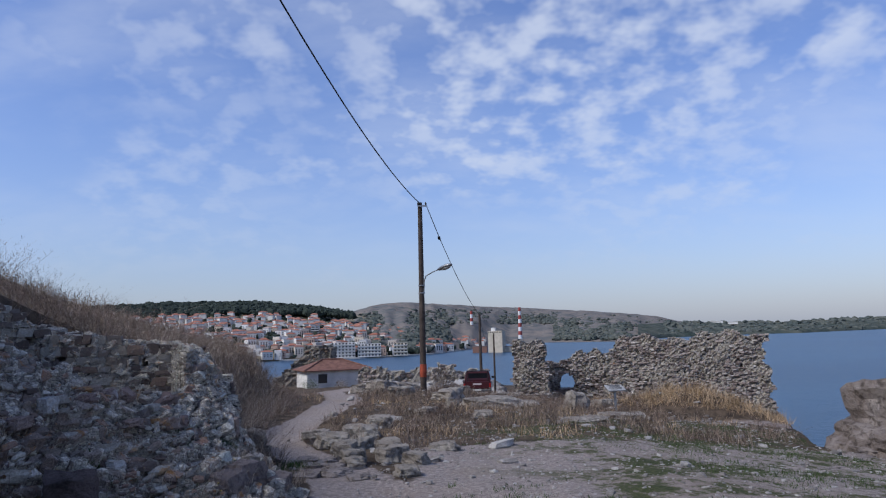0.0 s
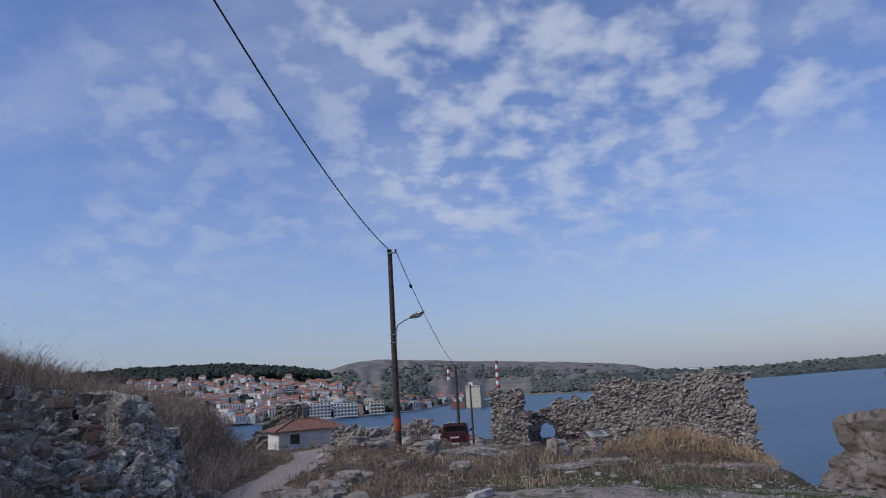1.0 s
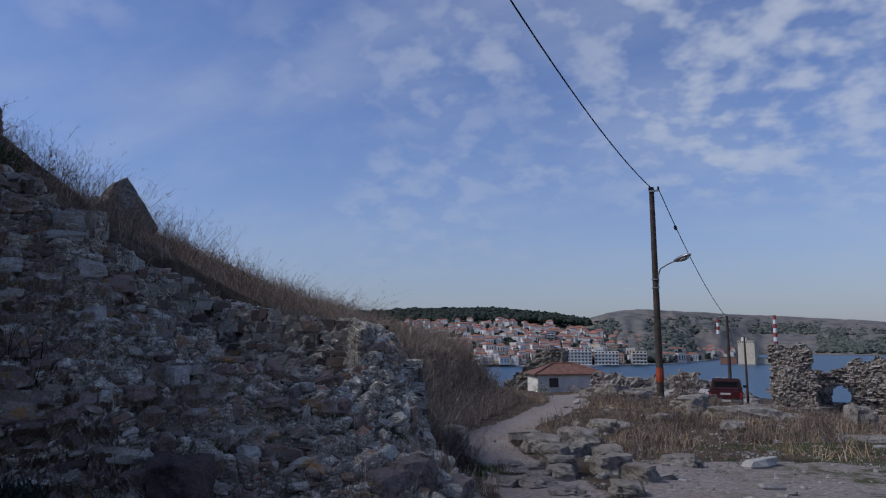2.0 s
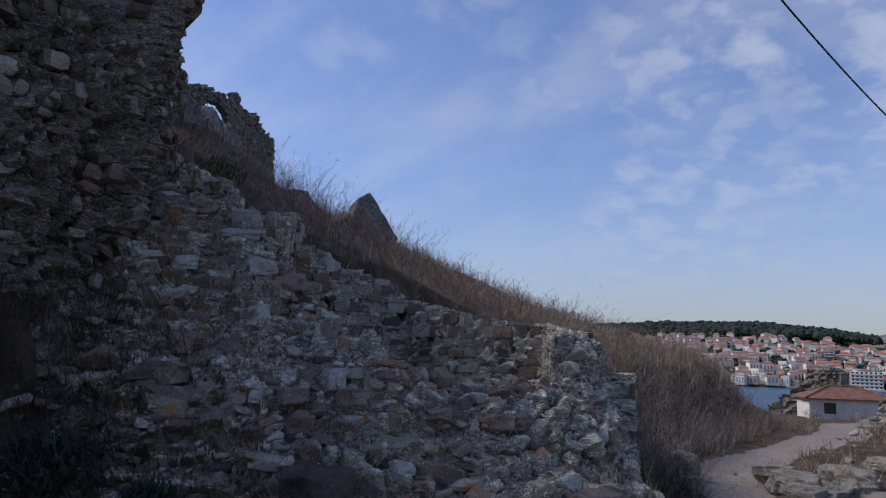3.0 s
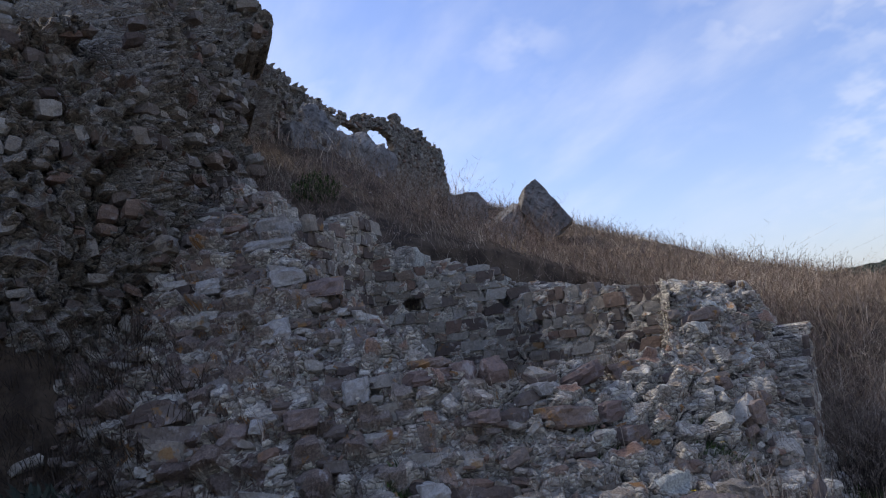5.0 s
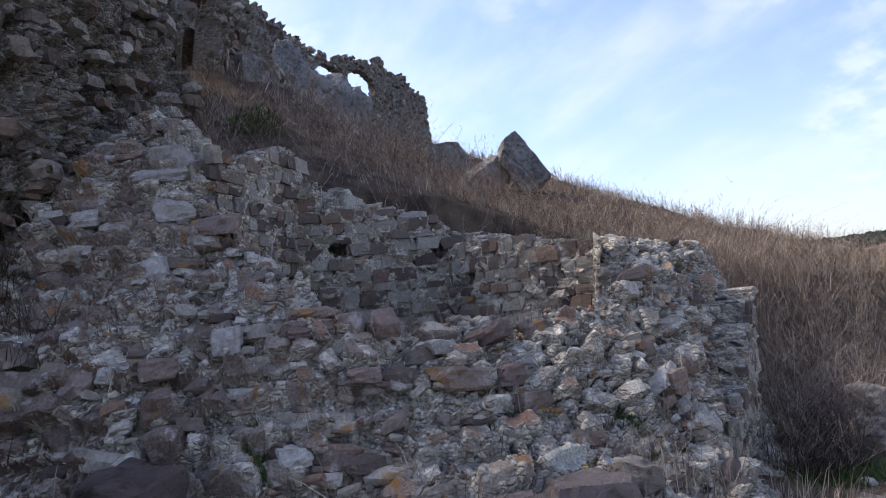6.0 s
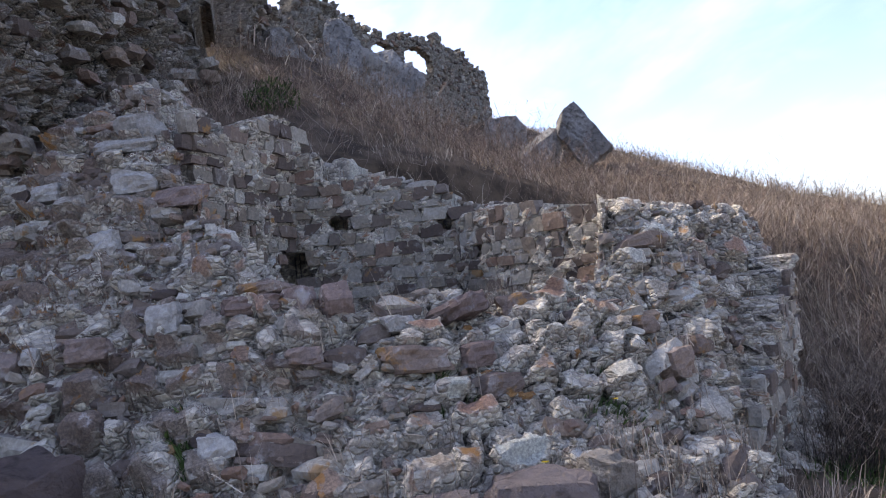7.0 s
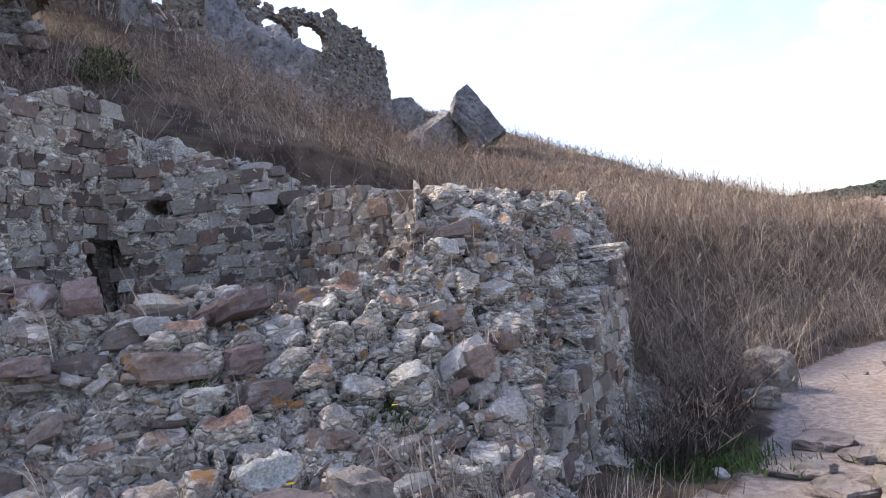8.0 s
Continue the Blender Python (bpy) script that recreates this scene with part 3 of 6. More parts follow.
def masonry_core(name, p0, p1, thick, z0, height, cell, keep, material, parent=None, lean=Vector((0, 0, 0)), rough=0.08, seed=0, bedded=0.0):
    """A standing wall cut to a ragged outline, with openings right through it. keep(s, h) tells where wall stands."""
    p0, p1 = Vector(p0), Vector(p1)
    length = (p1 - p0).length
    along = (p1 - p0) / length
    out = Vector((along.y, -along.x, 0))
    mask, nu, nv = masonry_cells(length, height, cell, keep)
    layers = max(2, round(thick / (cell * 2.5)) + 1)
    index, verts, faces = {}, [], []
    rng = np.random.RandomState(seed + 11)
    jitter = rng.uniform(-0.38, 0.38, (nu + 1, nv + 1, 2)) * cell
    swell = rng.uniform(-1, 1, (nu + 1, nv + 1, 2)) * rough * 0.5
    gu, gv = np.meshgrid(np.arange(nu + 1), np.arange(nv + 1), indexing="ij")
    wave = rough * 1.6 * fbm(gu * cell * 1.1, gv * cell * 1.1, seed)

    def corner(i, j, k):
        if (i, j, k) not in index:
            f = k / (layers - 1)
            s = i * length / nu + jitter[i, j, 0] * (0.3 + 0.7 * abs(2 * f - 1))
            h = max(0, j * height / nv + jitter[i, j, 1])
            t = (f - 0.5) * thick * -1
            t += (wave[i, j] + swell[i, j, 0]) if k == 0 else (swell[i, j, 1] if k == layers - 1 else 0)
            q = p0 + along * s + out * t + lean * h
            index[i, j, k] = len(verts)
            verts.append((q.x, q.y, z0 + h))
        return index[i, j, k]

    last = layers - 1
    for i in range(nu):
        for j in range(nv):
            if not mask[i, j]:
                continue
            faces.append((corner(i, j, 0), corner(i + 1, j, 0), corner(i + 1, j + 1, 0), corner(i, j + 1, 0)))
            faces.append((corner(i + 1, j, last), corner(i, j, last), corner(i, j + 1, last), corner(i + 1, j + 1, last)))
            for di, dj, a, b in ((-1, 0, (i, j + 1), (i, j)), (1, 0, (i + 1, j), (i + 1, j + 1)), (0, -1, (i, j), (i + 1, j)), (0, 1, (i + 1, j + 1), (i, j + 1))):
                x, y = i + di, j + dj
                if 0 <= x < nu and 0 <= y < nv and mask[x, y]:
                    continue
                for k in range(last):
                    faces.append((corner(*b, k), corner(*a, k), corner(*a, k + 1), corner(*b, k + 1)))
    verts = np.array(verts)
    if not bedded:
        return mesh_from(name, verts, np.array(faces), material, parent, False)
    height, gap, tone = relief(verts, seed + 7, bedded)
    face = np.array([1.0 if key[2] == 0 else -0.7 if key[2] == last else 0.0 for key in index])
    push = np.array([[out.x, out.y, 0.0]]) * (face * (height - 0.4) * bedded * 0.55)[:, None]
    ob = mesh_from(name, verts + push, np.array(faces), material, parent, False)
    add_attributes(ob, joint=gap, tone=tone)
    return ob


def course_stones(p0, p1, z0, height, keep, offset, course=(0.14, 0.24), width=(0.16, 0.46), depth=0.16, lean=Vector((0, 0, 0)), seed=0, fill=0.93, rag=0.045, proud=0.045):
    """Stones laid in rough courses on one face of a wall: places, turns and sizes."""
    rng = np.random.RandomState(seed)
    p0, p1 = Vector(p0), Vector(p1)
    length = (p1 - p0).length
    along = (p1 - p0) / length
    out = Vector((along.y, -along.x, 0))
    places, sizes, tilt = [], [], []
    h = 0.0
    while h < height:
        ch = rng.uniform(*course)
        s = rng.uniform(-0.2, 0.0)
        while s < length:
            w = rng.uniform(*width)
            hh = ch * rng.uniform(0.8, 1.02)
            cz = h + ch / 2 + rng.normal(0, 0.012)
            if keep(s + w / 2, cz) and rng.rand() < fill:
                q = p0 + along * (s + w / 2) + out * (offset + rng.uniform(-proud, proud)) + lean * cz
                places.append((q.x, q.y, z0 + cz))
                sizes.append((w * 0.95, hh * 0.95, depth * rng.uniform(0.8, 1.3)))
                tilt.append(rng.normal(0, rag))
            s += w
        h += ch
    n = len(places)
    normals = np.tile(np.array(out), (n, 1)) + rng.normal(0, rag * 0.7, (n, 3))
    return np.array(places), frames_from(normals, np.array(tilt)), np.array(sizes)


chamber = thing("ruined_chamber", "ruined rubble-stone chamber with three low standing walls and putlog holes", "ruin")


def build_chamber_core():
    """The rubble's skin, with its rows spaced evenly along the slope, so that steep faces carry as much relief as flat ones."""
    ys, steps = np.arange(4.3, 13.3, 0.0205), 430
    line = np.linspace(-0.9, -7.2, 420)
    gx = np.zeros((steps, len(ys)))
    z = np.zeros_like(gx)
    even = np.linspace(0, 1, steps)
    for i, y in enumerate(ys):
        h = rubble_z(line, np.full_like(line, y), False, False)
        run = np.concatenate([[0], np.cumsum(np.hypot(np.diff(line), np.diff(h)))])
        gx[:, i] = np.interp(even * run[-1], run, line)
        z[:, i] = np.interp(even * run[-1], run, h)
    gy = np.tile(ys, (steps, 1))
    p = np.stack([gx, gy, z], 2)
    n = np.cross(np.gradient(p, axis=0), np.gradient(p, axis=1)).reshape(-1, 3)
    n *= np.sign(n[:, 2:3] + 1e-9)
    n /= np.linalg.norm(n, axis=1)[:, None]
    p = p.reshape(-1, 3)
    height, gap, tone = relief(p, 301, 0.19)
    hollow = inside_chamber(p[:, 0], p[:, 1], 0.22)
    course = p[:, 2] / 0.19 + 0.7 * fbm(p[:, 0] * 1.4, p[:, 1] * 1.4, 52)
    ledge = (course % 1.0) * (1 - smooth01((course % 1.0 - 0.8) / 0.2))
    steep = np.clip(1.2 - n[:, 2], 0, 1)
    lump = 0.09 * fbm(p[:, 0] * 2.6 + p[:, 2], p[:, 1] * 2.6 - p[:, 2] * 1.7, 61, 4)
    crumble = 0.022 * fbm(p[:, 0] * 11 + p[:, 2] * 7, p[:, 1] * 11 - p[:, 2] * 9, 71, 3) - 0.03 * np.abs(fbm(p[:, 0] * 5 + p[:, 2] * 4, p[:, 1] * 5 - p[:, 2] * 6, 72, 3))
    calm = 1 - smooth01((p[:, 1] - 8.8) / 0.6)
    # Tone and lime drop towards the bastion: its shade is put into the colour.
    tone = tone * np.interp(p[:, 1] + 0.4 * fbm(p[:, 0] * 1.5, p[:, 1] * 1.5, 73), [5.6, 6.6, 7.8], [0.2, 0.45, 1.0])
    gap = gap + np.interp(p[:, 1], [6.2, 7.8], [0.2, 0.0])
    move = (height - 0.4) * 0.115 + (0.5 - ledge) * 0.17 * steep * calm + lump + crumble
    p = p + n * np.where(hollow, 0.0, move)[:, None]
    p[:, 2] = np.where(hollow, np.minimum(p[:, 2], 1.76 + 0.06 * height), p[:, 2])
    rim = smooth01((p[:, 0] + 7.2) / 0.7) * smooth01((p[:, 1] - 4.3) / 0.9) * smooth01((13.3 - p[:, 1]) / 0.6)
    p[:, 2] = p[:, 2] * rim + (ground_z(p[:, 0], p[:, 1]) - 0.45) * (1 - rim)
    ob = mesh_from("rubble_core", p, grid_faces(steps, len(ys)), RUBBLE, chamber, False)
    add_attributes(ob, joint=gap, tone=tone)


build_chamber_core()


def chamber_wall(name, p0, p1, z0, z1, keep, seed, stones):
    h = z1 - z0
    core = masonry_core(name, p0, p1, 0.34, z0, h, 0.045, keep, RUBBLE, chamber, LEAN, 0.004, seed, 0.1)
    pl, tu, si = course_stones(p0, p1, z0, h, keep, 0.148, (0.09, 0.17), (0.11, 0.30), 0.075, LEAN, seed, 0.9, 0.03, 0.010)
    joined = len(pl) > stones
    single_stones("stone", pl[:stones], tu[:stones], si[:stones], STONE_WALL, core, BLOCKS, seed)
    if joined:
        joined_stones("wall_facing", pl[stones:], tu[stones:], si[stones:], STONE_ISLAND, core, BLOCKS, seed)


STONE_WALL = stone_material("chamber_wall_stone", False, 1.08, 0.05)


def hole(s, h, cs, ch, r=0.085):
    return math.hypot(s - cs, h - ch) < r


def left_keep(s, h):
    return h < 1.95 - 0.10 * math.sin(s * 4) - 0.12 * (s < 0.5) and not (s > 1.22 and h < 0.8)


def back_keep(s, h):
    top = 1.72 if s < 0.35 else 1.45 if s < 1.15 else 1.28 if s < 1.5 else 1.08
    return h < top + 0.04 * math.sin(s * 9) and not hole(s, h, 0.55, 1.02) and not hole(s, h, 1.62, 0.93) and not (s < 0.26 and h < 0.78)


def right_keep(s, h):
    return h < 0.93 - 0.28 * max(0, s - 1.3) + 0.05 * math.sin(s * 3.3) and not hole(s, h, 0.42, 0.60, 0.06) and not hole(s, h, 1.62, 0.55, 0.055)


chamber_wall("wall", (CH_A.x, CH_A.y, 0), (CH_B.x, CH_B.y, 0), 1.8, 3.95, left_keep, 3, 80)
chamber_wall("wall", (CH_B.x, CH_B.y, 0), (CH_C.x, CH_C.y, 0), 1.8, 3.6, back_keep, 4, 90)


def face_keep(s, h):
    return h < np.interp(s, [0, 0.4, 0.9, 1.6], [0.70, 0.95, 1.35, 1.70]) + 0.08 * math.sin(s * 9)


def stub_keep(s, h):
    return h < np.interp(s, [0, 0.5, 1.3], [1.6, 1.4, 1.0]) + 0.12 * math.sin(s * 7)


chamber_wall("wall", (-2.22, 9.84, 0), (-2.96, 11.26, 0), 0.3, 2.5, face_keep, 6, 60)
chamber_wall("wall", (-3.42, 11.40, 0), (-4.10, 12.42, 0), 0.3, 2.5, stub_keep, 7, 50)
chamber_wall("wall", (CH_C.x, CH_C.y, 0), (CH_D.x, CH_D.y, 0), 1.8, 3.0, right_keep, 5, 60)


def rubble_normal(x, y):
    e = 0.12
    gx = (rubble_z(x + e, y, False) - rubble_z(x - e, y, False)) / (2 * e)
    gy = (rubble_z(x, y + e, False) - rubble_z(x, y - e, False)) / (2 * e)
    return np.stack([-gx, -gy, np.ones_like(gx)], 1)


def scatter_rubble(count, seed, xr=(-6.9, -1.1), yr=(4.7, 12.9)):
    """Points spread evenly over the sloping rubble, by its true area."""
    rng = np.random.RandomState(seed)
    x, y = rng.uniform(*xr, count * 12), rng.uniform(*yr, count * 12)
    n = rubble_normal(x, y)
    steep = np.minimum(np.linalg.norm(n, axis=1), 4.0)
    ok = (rng.rand(len(x)) < steep / 4.0) & ~inside_chamber(x, y, 0.1)
    ok &= rubble_z(x, y, False) > ground_z(x, y) * 0 + 0.72
    ok &= ~((x < -5.2) & (y > 8.0) & (rng.rand(len(x)) < 0.35))
    x, y, n = x[ok][:count], y[ok][:count], n[ok][:count]
    n = n / np.linalg.norm(n, axis=1)[:, None]
    return np.stack([x, y, rubble_z(x, y)], 1), n, rng


def build_rubble():
    p, n, rng = scatter_rubble(560, 21)
    k = len(p)
    long = np.minimum(rng.gamma(3.6, 0.02, k) + 0.05, 0.20)
    size = np.stack([long * rng.uniform(1.2, 2.3, k), long * rng.uniform(0.5, 0.85, k), long * rng.uniform(0.8, 1.2, k)], 1)
    flat = n * np.array([1, 1, 0.25]) + rng.normal(0, 0.10, (k, 3))
    turns = frames_from(flat, rng.normal(0, 0.13, k))
    p = p - n * (size[:, 2:3] * 0.27)
    single_stones("stone", p[:265], turns[:265], size[:265], STONE, chamber, SLABS, 7)
    joined_stones("rubble", p[265:], turns[265:], size[265:], STONE_ISLAND, chamber, SLABS, 9)
    p, n, rng = scatter_rubble(2600, 22)
    k = len(p)
    long = rng.gamma(2.2, 0.0125, k) + 0.02
    size = np.stack([long * rng.uniform(1.0, 2.0, k), long * rng.uniform(0.5, 0.9, k), long * rng.uniform(0.5, 0.9, k)], 1)
    flat = n * np.array([1, 1, 0.5]) + rng.normal(0, 0.2, (k, 3))
    joined_stones("small_rubble", p + n * 0.006, frames_from(flat, rng.normal(0, 0.25, k)), size, STONE_ISLAND, chamber, SLABS, 10)


# large stones that stand out of the rubble: x, y, width, height
RUSTY = [(-3.07, 7.21, 0.31, 0.08), (-2.62, 8.63, 0.29, 0.15), (-2.41, 7.80, 0.37, 0.15), (-2.25, 8.19, 0.26, 0.14), (-2.10, 9.35, 0.24, 0.18), (-2.33, 9.35, 0.20, 0.12), (-2.26, 9.71, 0.19, 0.12)]
WHITE = [(-3.19, 6.64, 0.20, 0.18), (-3.36, 5.99, 0.10, 0.10), (-4.66, 6.76, 0.34, 0.21), (-5.17, 7.20, 0.37, 0.19), (-4.27, 6.63, 0.32, 0.17), (-3.91, 6.36, 0.25, 0.17), (-4.62, 6.62, 0.48, 0.11), (-4.62, 6.09, 0.24, 0.14), (-2.54, 6.77, 0.19, 0.13), (-2.59, 7.79, 0.21, 0.10)]
ROSY = [(-2.67, 8.22, 0.42, 0.13), (-2.87, 7.31, 0.15, 0.17), (-2.76, 7.51, 0.19, 0.17), (-2.97, 7.08, 0.33, 0.12), (-4.15, 6.93, 0.38, 0.14), (-2.09, 9.90, 0.26, 0.21), (-2.56, 7.24, 0.20, 0.09), (-3.46, 5.85, 0.22, 0.17), (-3.25, 6.25, 0.25, 0.13), (-2.38, 8.15, 0.21, 0.14)]


def worn_stone_mesh(seed, material):
    """A unit stone with knocked-off corners and pitted faces."""
    rng = np.random.RandomState(seed)
    bm = bmesh.new()
    bmesh.ops.create_cube(bm, size=1.0)
    bmesh.ops.subdivide_edges(bm, edges=bm.edges[:], cuts=5, use_grid_fill=True)
    off, skew = Vector(rng.uniform(0, 50, 3)), rng.uniform(-0.25, 0.25, 3)
    for v in bm.verts:
        c = v.co * 0.60 + v.co.normalized() * 0.58 * 0.40
        c.x += c.y * skew[0]
        c.y *= 1 + c.x * skew[1] * 1.6
        c += v.co.normalized() * (0.13 * noise.fractal(c * 2.3 + off, 0.8, 2.1, 5))
        v.co = c
    me = bpy.data.meshes.new("stone")
    bm.to_mesh(me)
    bm.free()
    me.materials.append(material)
    return me


def build_proud_stones():
    for seed, (stones, material) in enumerate(((RUSTY, STONE_RUST), (WHITE, STONE_PALE), (ROSY, STONE_ROSE))):
        rng = np.random.RandomState(300 + seed)
        a = np.array(stones)
        n = rubble_normal(a[:, 0], a[:, 1])
        n /= np.linalg.norm(n, axis=1)[:, None]
        depth = 0.6 * a[:, 2] + 0.08
        p = np.stack([a[:, 0], a[:, 1], rubble_z(a[:, 0], a[:, 1], False)], 1) + n * (0.05 - 0.25 * depth)[:, None]
        size = np.stack([a[:, 2] * 0.88, a[:, 3] * 0.98, depth], 1)
        meshes = [worn_stone_mesh(500 + 10 * seed + i, material) for i in range(6)]
        turns = frames_from(n * np.array([1, 1, 0.15]) + np.array([0.5, 0, 0]), rng.normal(0, 0.07, len(a)))
        for i in range(len(a)):
            ob = new("stone", meshes[i % 6])
            ob.parent = chamber
            ob.matrix_local = Matrix.Translation(Vector(p[i])) @ Matrix(turns[i].tolist()).to_4x4() @ Matrix.Diagonal((*size[i].tolist(), 1))


build_proud_stones()
build_rubble()


def single_rock(name, at, size, turn, material, label, seed, detail=3, strata=0.0, sink=0.25, group="", category="rock"):
    """One broken rock that lies bedded in what it rests on."""
    rng = np.random.RandomState(seed)
    bm = bmesh.new()
    bmesh.ops.create_cube(bm, size=1.0)
    bmesh.ops.subdivide_edges(bm, edges=bm.edges[:], cuts=2 ** detail - 1, use_grid_fill=True)
    tilt = rng.uniform(-0.4, 0.4, 4)
    off = Vector(rng.uniform(0, 50, 3))
    for v in bm.verts:
        c = v.co.copy()
        c = c * 0.62 + c.normalized() * 0.58 * 0.38
        c.x += c.z * tilt[0] * 0.5
        c.y += c.z * tilt[1] * 0.5
        c.z *= 1 + c.x * tilt[2] + c.y * tilt[3]
        f = noise.fractal(c * 2.1 + off, 0.9, 2.1, 5)
        c += v.co.normalized() * f * 0.14
        if strata:
            c.x *= 1 + strata * math.sin(c.z * 38 + f * 3)
            c.y *= 1 + strata * math.sin(c.z * 38 + f * 3 + 0.6)
        v.co = Vector((c.x * size[0], c.y * size[1], (c.z + 0.5 - sink) * size[2]))
    ob = part(name, bm, material)
    ob.matrix_world = pose(*at, 0, 0, turn)
    return tagged(ob, label, category, group)

# ---- tower and bastion over the chamber ----


def ruin_wall(name, label, p0, p1, thick, z0, height, cell, keep, seed, course, width, material, core_material, lean=Vector((0, 0, 0)), rough=0.10, depth=0.2, singles=0, category="ruin", both=False, single_material=None, bedded=0.2, fill=0.30, shapes=SHAPES):
    root = thing(name, label, category)
    masonry_core("core", p0, p1, thick, z0, height, cell, keep, core_material, root, lean, rough, seed, bedded)
    pl, tu, si = course_stones(p0, p1, z0, height, keep, thick / 2 - depth * 0.15, course, width, depth, lean, seed, fill, 0.13)
    if singles:
        order = np.argsort([Vector(p).length for p in pl])
        pl, tu, si = pl[order], tu[order], si[order]
        single_stones("stone", pl[:singles], tu[:singles], si[:singles], single_material, root, SHAPES, seed)
        pl, tu, si = pl[singles:], tu[singles:], si[singles:]
    if len(pl):
        joined_stones("facing_rubble", pl, tu, si, material, root, shapes, seed)
    if both:
        pl, tu, si = course_stones(p1, p0, z0, height, lambda s, h: keep((Vector(p1) - Vector(p0)).length - s, h), thick / 2 - depth * 0.15, course, width, depth, lean, seed + 1, fill, 0.13)
        joined_stones("facing_rubble", pl, tu, si, material, root, shapes, seed + 1)
    return root


def bastion_keep(s, h):
    # a broken corner that leans back towards its top
    end = 4.75 + 0.22 * math.sin(h * 5.1) + 0.12 * math.sin(h * 11) - 0.16 * h
    top = 3.55 + 0.18 * math.sin(s * 3.1) + 0.1 * math.sin(s * 7)
    return s < end and h < top


ruin_wall("bastion", "shade-toned weathered rubble-stone bastion with a broken corner", (-5.1, 1.2, 0), (-5.75, 6.2, 0), 1.2, 2.0, 4.6, 0.055, bastion_keep, 61,
          (0.08, 0.2), (0.09, 0.28), STONE_SHADE, RUBBLE_SHADE, Vector((-0.06, 0.0, 0)), 0.24, 0.17, 290, "tower", False, STONE_SHADE_SINGLE, 0.2, 0.4)


def bastion_side_keep(s, h):
    top = 3.6 + 0.2 * s + 0.18 * math.sin(s * 2.7) + 0.12 * math.sin(s * 6.1)
    return h < top


ruin_wall("bastion_return", "shade-toned broken rubble-stone return wall of the bastion", (-5.45, 5.45, 0), (-7.35, 6.95, 0), 1.1, 2.6, 4.6, 0.06, bastion_side_keep, 63,
          (0.09, 0.2), (0.1, 0.32), STONE_SHADE, RUBBLE_SHADE, Vector((-0.05, -0.03, 0)), 0.26, 0.18, 0, "tower")


def tower_keep(s, h):
    if s > 7.0 + 0.16 * math.sin(h * 5.3) + np.interp(h, [0, 3.2, 3.5, 4.2, 5.8], [-0.1, -0.15, 0.25, 0.15, -0.45]):
        return False
    top = 4.62 + 0.06 * math.sin(s * 7.7) + (0.55 if s > 5.6 else 0)
    if h < top:
        return True
    for c, w, tall in ((1.9, 0.37, 0.32), (2.75, 0.38, 0.3), (3.6, 0.37, 0.34), (4.4, 0.36, 0.36), (5.2, 0.34, 0.5)):
        if abs(s - c) < w * (1 - 0.5 * max(0, h - top - tall * 0.4)) and h < top + tall:
            return True
    return False


ruin_wall("tower", "shade-toned ruined rubble-stone tower with worn merlons", (-11.15, 1.4, 0), (-9.5, 9.0, 0), 1.5, 4.0, 6.2, 0.085, tower_keep, 71,
          (0.13, 0.24), (0.16, 0.45), STONE_SHADE, RUBBLE_SHADE, Vector((0.02, 0.03, 0)), 0.12, 0.2, 0, "tower")

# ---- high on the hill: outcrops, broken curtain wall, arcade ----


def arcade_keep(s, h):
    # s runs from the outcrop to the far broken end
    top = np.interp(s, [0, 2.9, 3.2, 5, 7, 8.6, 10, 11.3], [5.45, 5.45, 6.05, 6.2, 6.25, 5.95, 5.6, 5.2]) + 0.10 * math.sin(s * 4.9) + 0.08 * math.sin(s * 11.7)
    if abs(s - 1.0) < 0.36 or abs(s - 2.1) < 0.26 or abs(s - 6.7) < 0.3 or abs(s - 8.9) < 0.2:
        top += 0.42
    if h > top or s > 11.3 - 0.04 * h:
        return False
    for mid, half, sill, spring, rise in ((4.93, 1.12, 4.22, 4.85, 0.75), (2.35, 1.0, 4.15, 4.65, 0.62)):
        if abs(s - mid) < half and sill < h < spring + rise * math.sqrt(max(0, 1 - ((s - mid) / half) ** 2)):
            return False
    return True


ruin_wall("arcade_wall", "shade-toned ruined castle wall with two round-arched openings", (-29.2, 18.3, 0), (-33.65, 28.7, 0), 0.42, 9.5, 6.9, 0.11, arcade_keep, 81,
          (0.12, 0.22), (0.15, 0.36), STONE_SHADE, RUBBLE_SHADE, Vector((0, 0, 0)), 0.08, 0.12, 0, "ruin", True, None, 0.2, 0.4)


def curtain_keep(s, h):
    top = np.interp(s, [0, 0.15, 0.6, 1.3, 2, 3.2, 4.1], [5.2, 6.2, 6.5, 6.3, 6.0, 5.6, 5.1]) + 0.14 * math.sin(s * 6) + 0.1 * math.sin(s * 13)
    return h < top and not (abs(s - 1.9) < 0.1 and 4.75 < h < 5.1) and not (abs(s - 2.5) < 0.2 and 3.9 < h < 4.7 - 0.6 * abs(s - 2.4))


ruin_wall("curtain_wall", "ragged shade-toned remnant of curtain wall on the hill", (-27.1, 14.8, 0), (-28.6, 18.6, 0), 0.8, 9.5, 7.0, 0.12, curtain_keep, 83,
          (0.18, 0.32), (0.2, 0.5), STONE_SHADE, RUBBLE_SHADE, Vector((0, 0, 0)), 0.16, 0.26, 0, "ruin", True, None, 0.26, 0.5)


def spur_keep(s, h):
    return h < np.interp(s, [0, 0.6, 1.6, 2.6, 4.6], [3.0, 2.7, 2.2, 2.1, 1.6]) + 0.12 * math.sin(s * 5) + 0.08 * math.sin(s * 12)


